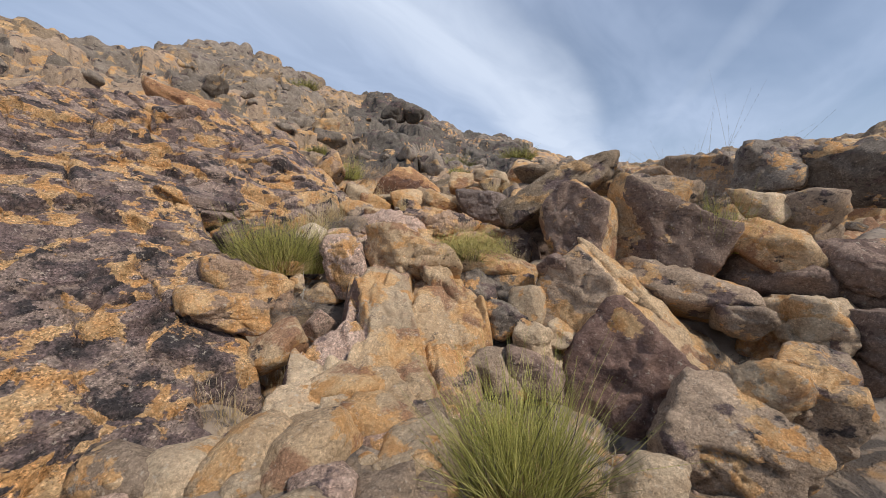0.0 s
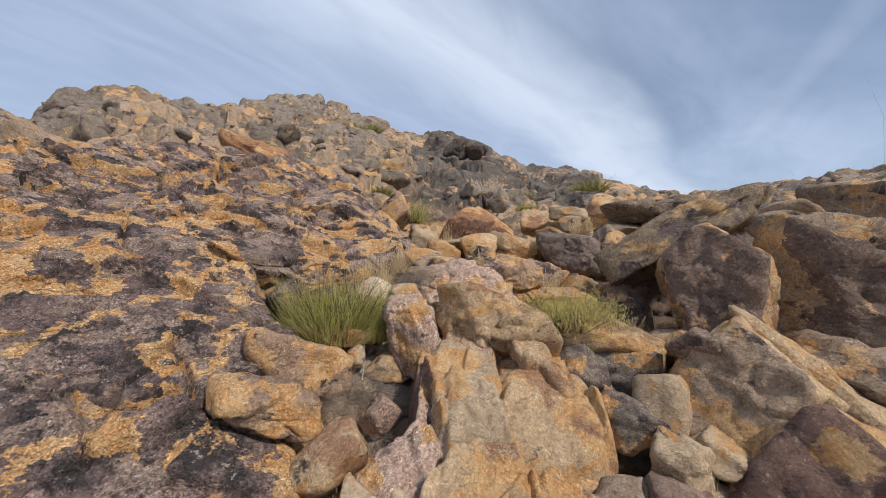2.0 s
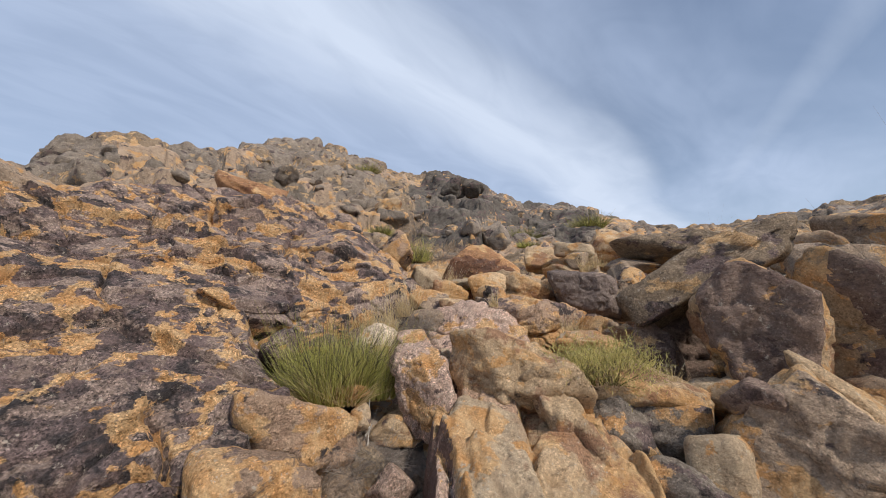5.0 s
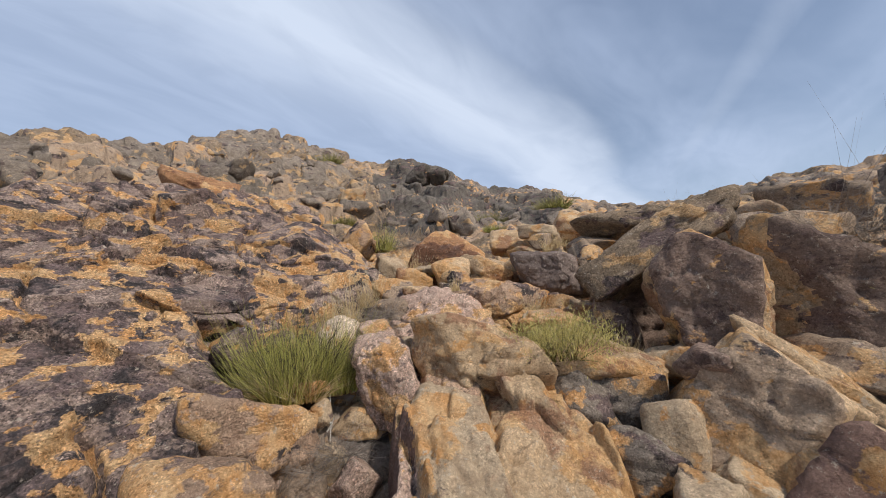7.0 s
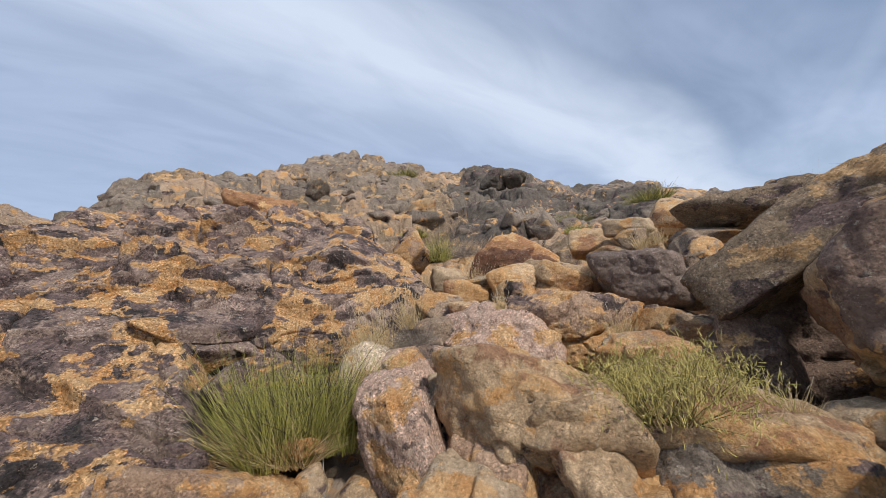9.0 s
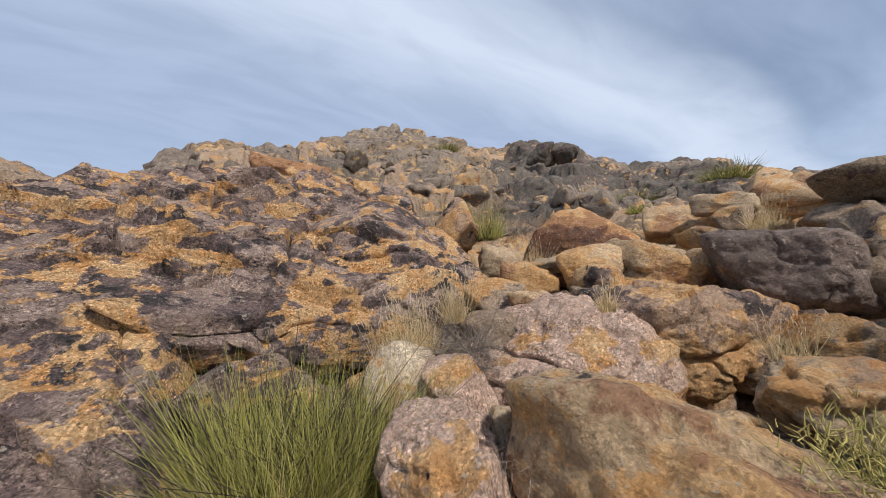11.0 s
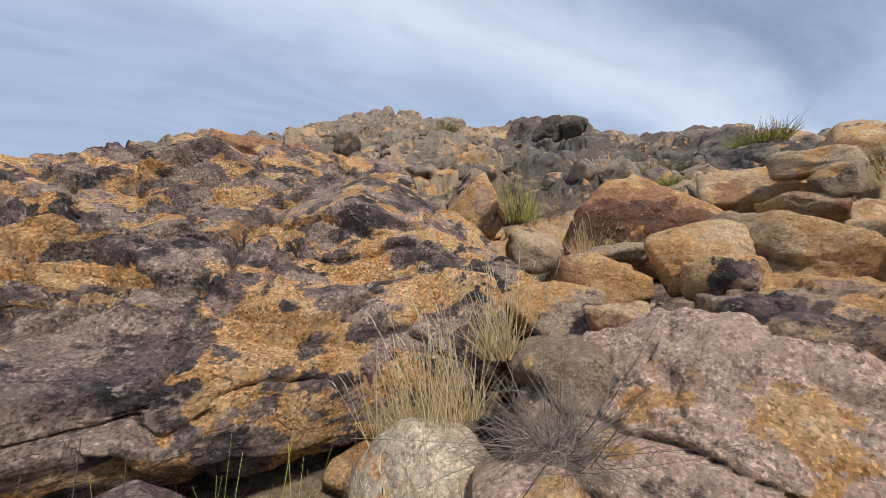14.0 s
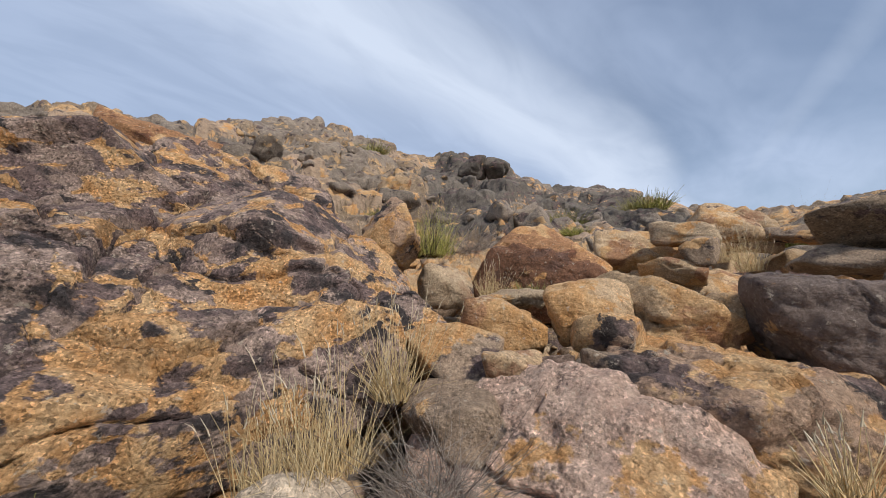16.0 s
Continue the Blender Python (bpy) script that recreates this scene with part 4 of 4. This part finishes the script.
boulder("boulder", "brown broken boulder on the upper slope", far_rock, (-7.21, 18.36, 7.46), (0.81, 0.57, 0.47), (0, 0, 23), 154, sharp=18, level=4)
boulder("boulder", "orange tan block on the upper slope", orange_pale, (-5.58, 17.98, 7.07), (0.76, 0.53, 0.45), (0, 0, 18), 155, sharp=16, level=4)
boulder("boulder", "orange lump of weathered rock", orange_pale, (-0.25, 7.85, 2.32), (0.60, 0.42, 0.36), (0, 10, -11), 156, sharp=11, level=5, plates=6)
boulder("boulder", "yellow orange knob of rock", orange, (-0.66, 7.30, 2.32), (0.24, 0.19, 0.16), (0, 0, -7), 157, sharp=7, level=4)
boulder("boulder", "orange stained boulder with black lichen crust behind the granite", orange, (-0.15, 7.05, 1.78), (0.72, 0.58, 0.50), (0, 12, -14), 158, sharp=10, level=6, plates=4)
boulder("boulder", "small brown stone in the gully", varnished, (-1.04, 7.10, 2.14), (0.15, 0.11, 0.09), (0, 0, -0), 159, sharp=12, level=4)
boulder("boulder", "small tan stone in the gully", pale, (-1.26, 6.92, 2.01), (0.12, 0.09, 0.06), (0, 0, 4), 160, sharp=10, level=4)
boulder("boulder", "orange stained rock face below the green bush", orange, (-2.38, 4.62, 0.82), (0.55, 0.42, 0.42), (0, 8, 40), 161, sharp=14, level=5)
boulder("boulder", "brown block wedged beneath the split boulder", varnished, (1.88, 5.25, 1.02), (0.50, 0.42, 0.42), (0, 0, -28), 162, sharp=16, level=5)
boulder("boulder", "weathered grey rock that props the smooth boulder", grey_tan, (0.85, 7.45, 1.62), (0.75, 0.50, 0.36), (0, 0, -20), 163, sharp=14, level=5)
boulder("boulder", "pale cream rock behind the yellow brush", pale, (0.42, 6.05, 1.55), (0.36, 0.28, 0.26), (0, 10, -12), 164, sharp=12, level=5)
boulder("boulder", "tan rock beside pale cream rock", orange_pale, (0.98, 6.45, 1.60), (0.36, 0.30, 0.26), (0, -8, -24), 165, sharp=14, level=4)
boulder("boulder", "cream stone at the foot of the bush", pale, (-1.74, 4.66, 0.72), (0.15, 0.13, 0.20), (0, 8, 20), 166, sharp=10, level=4)
boulder("boulder", "orange stone in the cleft below the bush", orange_pale, (-1.55, 4.98, 0.90), (0.24, 0.20, 0.17), (0, 0, 10), 167, sharp=12, level=4)
boulder("boulder", "grey stone in the cleft below the bush", pink, (-1.46, 4.55, 0.58), (0.22, 0.20, 0.20), (0, 12, 40), 168, sharp=12, level=4)
boulder("boulder", "low grey stone on the floor of the cleft", grey_tan, (-1.68, 4.28, 0.35), (0.24, 0.20, 0.18), (0, 0, 10), 169, sharp=12, level=4)
boulder("boulder", "mottled foot of the outcrop beside the cleft", mottled, (-2.25, 3.58, 0.35), (0.48, 0.52, 0.55), (0, 0, 30), 170, sharp=18, level=5, plates=4, rough=0.4)



# ---------------------------------------------------------------- rocks of the far slope
def far_rocks():
    rng = np.random.default_rng(21)
    mats = [far_rock, far_rock, far_rock, grey_tan, dark_grey, orange_pale]
    shapes = []
    for k in range(30):
        half = np.array((1.0, rng.uniform(0.7, 1.0), rng.uniform(0.55, 0.85)))
        pts, faces = rock_points(half, 300 + k, rng.choice((14, 20, 26)), 4 if k % 2 else 3, facets=7)
        shapes.append((pts, faces))
    meshes = {}
    words = {far_rock.name: "grey tan", grey_tan.name: "weathered grey", dark_grey.name: "dark grey", black_rock.name: "near black", orange_pale.name: "pale orange"}
    made, placed, rest_p, rest_f, rest_n, kept = 0, [], [], [], 0, 0
    for tries in range(14000):
        if made >= 420:
            break
        a, d = radians(rng.uniform(-78, 62)), 6.5 + 14 * rng.uniform() ** 1.1
        x, y = GX + d * math.sin(a), GY + d * math.cos(a)
        size = rng.choice((0.14, 0.22, 0.34, 0.5, 0.7), p=(0.26, 0.28, 0.24, 0.15, 0.07)) * (0.55 + d / 26)
        if d > 10:
            size = min(size, 0.55 + 0.016 * d)
        if any((x - px) ** 2 + (y - py) ** 2 < (0.62 * (size + ps)) ** 2 for px, py, ps in placed):
            continue
        if d < 11 and any((x - px) ** 2 + (y - py) ** 2 < (size * 0.8 + ps * 0.8) ** 2 for px, py, ps in ROCKS):
            continue
        placed.append((x, y, size))
        k = int(rng.integers(len(shapes)))
        mat = mats[int(rng.integers(len(mats)))]
        if math.degrees(a) > -12 and d > 15 and rng.uniform() < 0.5:
            mat = black_rock if d > 17 and rng.uniform() < 0.6 else dark_grey
        if d < 13 and rng.uniform() < 0.5:
            mat = orange_pale
        m = pose(x, y, float(hill_rock(np.array([x]), np.array([y]))[0][0]) + size * rng.uniform(-0.45, 0.0) - 0.12 - 0.4 * size * (d > 17), rng.uniform(-25, 25), rng.uniform(-25, 25), rng.uniform(0, 360)) @ Matrix.Diagonal((size, size, size, 1))
        made += 1
        if kept >= 140 or (d > 11.5 and size < 0.7):
            mm = np.array(m)
            rest_p.append(shapes[k][0] @ mm[:3, :3].T + mm[:3, 3])
            rest_f.append(np.array(shapes[k][1]) + rest_n)
            rest_n += len(shapes[k][0])
            continue
        kept += 1
        if (k, mat.name) not in meshes:
            meshes[k, mat.name] = mesh_of("boulder", *shapes[k], mat)
        ob = new("boulder", meshes[k, mat.name])
        ob.matrix_world = m
        tagged(ob, f"{words[mat.name]} angular boulder on the hillside", "rock", "boulders of the hillside")

    ob = new("scree", mesh_of("scree", np.vstack(rest_p), np.vstack(rest_f).tolist(), far_rock))
    tagged(ob, "loose grey and tan rocks scattered over the upper hillside", "rocks", kind="stuff")


far_rocks()


def rubble():
    """Stones bedded in the soil of the gully and along the way up."""
    rng = np.random.default_rng(33)
    groups = {}
    meshes = [rock_points((1, rng.uniform(0.7, 1), rng.uniform(0.5, 0.8)), 500 + k, 14, 3) for k in range(12)]
    for i in range(900):
        y = rng.uniform(-1.5, 9.5)
        x = np.interp(y, (-1, 2, 4, 6, 9.5), (0, -0.2, -0.6, -1.3, -1.4)) + rng.normal() * 1.5
        size = rng.choice((0.04, 0.07, 0.11, 0.18, 0.3), p=(0.35, 0.27, 0.2, 0.12, 0.06))
        if y < 3.6 and abs(x) < 2.5 and size > 0.1:
            size *= 1.3
        z = float(ground_z(x, y)[0])
        m = np.array(pose(x, y, z - size * 0.12, rng.uniform(-20, 20), rng.uniform(-20, 20), rng.uniform(0, 360)))
        k = int(rng.integers(12))
        mat = (pink, pale, orange_pale, grey_tan)[int(rng.integers(4))]
        P, Fc = groups.setdefault(mat.name, (mat, [], []))[1:]
        Fc.append(np.array(meshes[k][1]) + sum(len(q) for q in P))
        P.append(meshes[k][0] * size @ m[:3, :3].T + m[:3, 3])
    for mat, P, Fc in groups.values():
        ob = new("rubble", mesh_of("rubble", np.vstack(P), np.vstack(Fc).tolist(), mat))
        tagged(ob, "small loose stones bedded in gravelly soil", "rubble", kind="stuff")


rubble()



# ---------------------------------------------------------------- plants
def stems(name, label, material, parent, bases, dirs, lengths, radius, bend, rng, sections=4, sag=0.0):
    """Many thin tapered three-sided stems in one mesh."""
    n = len(bases)
    side = np.cross(dirs, rng.normal(size=(n, 3)))
    side /= np.linalg.norm(side, axis=1)[:, None]
    up = np.cross(dirs, side)
    curl = rng.normal(size=(n, 3)) * bend
    pts = np.zeros((n, sections, 3, 3))
    for s in range(sections):
        f = s / (sections - 1)
        c = bases + (dirs * f + curl * f * f) * lengths[:, None]
        c[:, 2] -= sag * lengths * f * f
        r = radius * (1.0 - 0.8 * f)
        for k in range(3):
            a = 2.0944 * k
            pts[:, s, k] = c + r * (math.cos(a) * side + math.sin(a) * up)
    idx = np.arange(n * sections * 3).reshape(n, sections, 3)
    faces = []
    for s in range(sections - 1):
        for k in range(3):
            j = (k + 1) % 3
            faces.append(np.stack([idx[:, s, k], idx[:, s, j], idx[:, s + 1, j], idx[:, s + 1, k]], 1))
    ob = new(name, mesh_of(name, pts.reshape(-1, 3), np.vstack(faces).tolist(), material))
    ob.parent = parent
    ob["kind"] = "stuff"
    if label:
        ob["label"] = label
    return ob


def fan(rng, n, width, spread, upright=1.0, clumps=7):
    """Feet and directions of n stems that rise from several crowns."""
    ca, cr = rng.uniform(0, 2 * math.pi, clumps), np.sqrt(rng.uniform(0.05, 1, clumps)) * width * 0.6
    k = rng.integers(0, clumps, n)
    mx, my = np.cos(ca[k]) * cr[k], np.sin(ca[k]) * cr[k]
    a, r = rng.uniform(0, 2 * math.pi, n), np.sqrt(rng.uniform(0, 1, n))
    base = np.stack([mx + r * np.cos(a) * width * 0.22, my + r * np.sin(a) * width * 0.22, np.full(n, -0.05)], 1)
    tilt = rng.uniform(0.7, 1.3, clumps)[k]
    d = np.stack([np.cos(a) * r * spread * 0.8 + mx / (width + 1e-3) * spread * 0.5, np.sin(a) * r * spread * 0.8 + my / (width + 1e-3) * spread * 0.5, upright * tilt], 1)
    d += rng.normal(size=(n, 3)) * 0.17
    return base, d / np.linalg.norm(d, axis=1)[:, None]


def plant_base(name, label, place, category):
    ob = new(name)
    x, y, z = place
    if math.hypot(x - GX, y - GY) > 11:          # rooted on the hillside
        z = float(hill_rock(np.array([x]), np.array([y]))[0][0]) - 0.1
    ob.location = (x, y, z)
    return tagged(ob, label, category)


def green_bush(label, place, height, width, seed, count=500, dead=0.16):
    rng = np.random.default_rng(seed)
    b = plant_base("desert_bush", label, place, "bush")
    base, d = fan(rng, count, width * 1.1, 0.5, 1.0, 15)
    uneven = 0.86 + 0.26 * vnoise(base * (5.5 / width) + seed * 3.7, seed)
    stems("foliage", "", green_stem, b, base, d, height * uneven * rng.uniform(0.4, 1.2, count), 0.0022 + height * 0.0016, 0.16, rng)
    n = count // 3
    base, d = fan(rng, n, width, 0.95, 0.8)
    stems("foliage", "", olive_stem, b, base, d, height * rng.uniform(0.35, 0.8, n), 0.003 + height * 0.0015, 0.15, rng)
    n = max(12, int(count * dead))
    base, d = fan(rng, n, width * 0.55, 0.9, 1.0, 3)
    stems("deadwood", "dark dead stems", dark_twig, b, base, d, height * rng.uniform(0.45, 0.95, n), 0.004 + height * 0.002, 0.3, rng)
    n = count // 5
    base, d = fan(rng, n, width, 1.1, 0.6)
    stems("straw", "straw coloured stems", straw, b, base, d, height * rng.uniform(0.3, 0.6, n), 0.003, 0.2, rng)


def rabbit_bush(label, place, height, width, seed):
    rng = np.random.default_rng(seed)
    b = plant_base("desert_bush", label, place, "bush")
    base, d = fan(rng, 260, width, 1.3, 0.7)
    ln = height * rng.uniform(0.6, 1.05, 260)
    stems("foliage", "", olive_stem, b, base, d, ln, 0.004, 0.15, rng)
    tips = base + d * ln[:, None] * 0.85
    k = rng.integers(0, 260, 3600)
    lb = tips[k] + rng.normal(size=(3600, 3)) * height * 0.17
    ld = rng.normal(size=(3600, 3)) * 0.7 + (0, 0, 1)
    ld /= np.linalg.norm(ld, axis=1)[:, None]
    stems("leafage", "small yellow green leaves", yellow_leaf, b, lb, ld, height * rng.uniform(0.06, 0.15, 3600), 0.0036, 0.1, rng, 3)


def low_shrub(label, place, height, width, seed):
    rng = np.random.default_rng(seed)
    b = plant_base("low_shrub", label, place, "shrub")
    base, d = fan(rng, 420, width * 1.4, 1.2, 0.8)
    stems("foliage", "", olive_stem, b, base, d, height * rng.uniform(0.5, 1.1, 420), 0.006 + height * 0.012, 0.2, rng, 3)
    base, d = fan(rng, 200, width * 1.4, 1.3, 0.8)
    stems("foliage", "", green_stem, b, base, d, height * rng.uniform(0.4, 1.0, 200), 0.006 + height * 0.01, 0.2, rng, 3)


def twig_bush(label, place, height, width, seed, count=200):
    rng = np.random.default_rng(seed)
    b = plant_base("dry_bush", label, place, "bush")
    base, d = fan(rng, count, width * 1.5, 1.5, 0.32)
    ln = height * rng.uniform(0.35, 0.85, count)
    stems("brushwood", "", twig, b, base, d, ln, 0.0018 + height * 0.002, 0.85, rng, 6)
    k = rng.integers(0, count, count * 2)
    f = rng.uniform(0.3, 0.9, count * 2)
    lb = base[k] + d[k] * (ln[k] * f)[:, None]
    ld = d[k] + rng.normal(size=(count * 2, 3)) * 0.8
    ld /= np.linalg.norm(ld, axis=1)[:, None]
    stems("brushwood", "", twig, b, lb, ld, height * rng.uniform(0.2, 0.5, count * 2), 0.0014 + height * 0.0014, 0.5, rng, 4)


def dry_grass(label, place, height, width, seed, count=120):
    rng = np.random.default_rng(seed)
    b = plant_base("grass_clump", label, place, "grass")
    base, d = fan(rng, count, width * 0.9, 0.5)
    stems("straw", "", straw, b, base, d, height * rng.uniform(0.3, 0.75, count), 0.0022 + height * 0.002, 0.28, rng, 4, 0.08)
    n = max(14, count // 4)
    base, d = fan(rng, n, width, 0.35)
    ln = height * rng.uniform(0.75, 1.25, n)
    stems("straw", "", straw, b, base, d, ln, 0.0024 + height * 0.001, 0.0, rng)
    stems("chaff", "pale feathery seed heads", seed_head, b, base + d * ln[:, None] * 0.9, d, ln * 0.16, 0.003 + height * 0.0015, 0.3, rng, 3)


def dead_stick(label, place, height, width, seed):
    rng = np.random.default_rng(seed)
    b = plant_base("dead_stick", label, place, "stick")
    base = np.array([(0, 0, -0.05), (0.02, 0.01, height * 0.45), (-0.01, 0, height * 0.3)])
    d = np.array([(0.12, 0.1, 1.0), (-0.5, 0.1, 0.8), (0.6, -0.1, 0.7)])
    d /= np.linalg.norm(d, axis=1)[:, None]
    stems("wood", "", bleached, b, base, d, np.array((height * 1.1, height * 0.5, height * 0.35)), 0.014, 0.16, rng, 6)


green_bush("green yellow jointfir bush with dark dead stems", (-2.14, 5.09, 1.22), 0.66, 0.60, 1, 3200, dead=0.25)
green_bush("bright green tuft of wiry stems in gravel", (0.49, 2.35, -0.07), 0.83, 0.33, 2, 1500, dead=0.03)
rabbit_bush("yellow green rounded brush among boulders", (0.40, 5.06, 1.39), 0.40, 0.38, 3)
green_bush("dense green bush at the end of the outcrop", (-2.20, 9.03, 3.19), 0.52, 0.34, 4, 350)
twig_bush("grey leafless bush beside a green bush", (-1.78, 9.48, 3.31), 0.43, 0.27, 5)
green_bush("green bush on the slope above boulders", (3.50, 4.90, 1.49), 0.72, 0.34, 6, 400)
twig_bush("grey brown leafless brush on the ridge", (4.42, 6.80, 2.46), 0.90, 0.75, 7, 260)
twig_bush("low tangle of grey dead twigs", (2.77, 3.63, 0.31), 0.36, 0.25, 8, 160)
twig_bush("tangle of bare grey twigs beside the granite boulder", (-1.56, 6.12, 1.88), 0.33, 0.15, 9, 150)
twig_bush("flat tangle of grey twigs", (-1.63, 6.38, 1.73), 0.29, 0.20, 10, 110)
twig_bush("dark dry twig tuft on the outcrop", (-3.60, 6.79, 2.46), 0.23, 0.18, 11, 85)
twig_bush("small grey twig tuft on the rib", (-1.07, 5.18, 1.52), 0.22, 0.14, 12, 110)
dry_grass("clump of tall dry straw grass", (-2.03, 6.29, 1.88), 0.52, 0.20, 13, 85)
dry_grass("clump of dry straw grass along the outcrop", (-1.93, 6.92, 2.04), 0.54, 0.18, 14, 85)
dry_grass("tall dry grass in the cleft", (-1.96, 6.90, 2.05), 0.45, 0.13, 15, 75)
dry_grass("dry grass at the foot of the outcrop", (-2.07, 6.12, 1.86), 0.36, 0.15, 16, 85)
dry_grass("dry grass beside the white boulder", (-2.28, 6.19, 1.80), 0.36, 0.14, 17, 75)
dry_grass("tuft of straw grass before the orange boulder", (-1.48, 8.92, 2.68), 0.37, 0.18, 18, 90)
dry_grass("tuft of straw grass in the gully", (-2.18, 6.50, 1.81), 0.36, 0.36, 19, 110)
dry_grass("dry grass in a sandy hollow", (-0.59, 5.65, 2.12), 0.16, 0.07, 20, 85)
dry_grass("dry grass below the overhang", (0.99, 5.22, 1.34), 0.19, 0.17, 21, 110)
dry_grass("dry grass tuft behind the pink rocks", (0.35, 6.37, 1.78), 0.23, 0.17, 22, 90)
dry_grass("sparse dry grass below the balanced rock", (-1.85, 3.23, -0.01), 0.48, 0.26, 23, 90)
dry_grass("pale dry grass on gravel", (0.91, 2.40, -0.02), 0.39, 0.23, 24, 110)
dry_grass("sparse dry grass at the rock edge", (-1.89, 3.30, -0.05), 0.44, 0.15, 25, 60)
dry_grass("straw yellow grass clump on the slope", (1.26, 9.30, 2.90), 0.48, 0.21, 26, 85)
dry_grass("straw yellow grass clump by a boulder", (1.80, 10.75, 3.17), 0.39, 0.35, 27, 85)
low_shrub("low olive shrub on the dark slope", (0.48, 20.29, 6.35), 0.77, 0.83, 28)
low_shrub("low yellow green shrub between boulders", (0.72, 17.31, 5.02), 0.35, 0.44, 29)
low_shrub("low green shrub beneath the orange boulder", (-1.06, 9.03, 2.60), 0.21, 0.25, 30)
twig_bush("grey shrub below the dark cliff", (-3.93, 17.43, 6.04), 0.83, 0.72, 31, 160)
low_shrub("green shrub below the summit", (-9.62, 26.18, 12.28), 0.89, 0.74, 32)
low_shrub("olive shrub on the slope", (4.06, 20.77, 5.61), 0.72, 0.83, 33)
low_shrub("olive shrub on the skyline", (11.06, 20.83, 5.90), 0.62, 1.24, 34)
twig_bush("grey leafless bush on the skyline", (9.44, 21.51, 6.20), 0.77, 1.00, 35, 160)
low_shrub("yellow olive shrub high on the slope", (-18.76, 20.26, 12.18), 0.61, 0.76, 36)
low_shrub("dusty olive shrub on the ridge", (6.02, 16.05, 5.06), 0.45, 0.62, 37)
low_shrub("small green shrub on the slope", (-4.99, 15.20, 6.04), 0.35, 0.44, 38)
twig_bush("dry shrub on the ridge", (4.72, 6.91, 2.31), 0.54, 0.42, 39, 200)
dead_stick("bleached crooked stick of dead wood", (-1.77, 4.79, 0.79), 0.43, 0.04, 40)
twig_bush("grey twig litter below the green bush", (-1.81, 4.53, 0.80), 0.24, 0.26, 41, 110)
dry_grass("straw grass among stones below the bush", (-1.96, 4.71, 0.91), 0.26, 0.13, 42, 60)
dry_grass("straw grass behind the green bush", (-1.82, 5.62, 1.55), 0.40, 0.20, 43, 80)
twig_bush("grey twig tangle in the cleft beside the rib", (-1.42, 4.35, 0.50), 0.36, 0.30, 44, 150)
twig_bush("dead grey brush on the floor of the cleft", (-1.62, 4.75, 0.85), 0.30, 0.24, 45, 130)
dry_grass("wispy straw grass in the dark cleft", (-1.62, 3.55, -0.10), 0.50, 0.22, 46, 80)
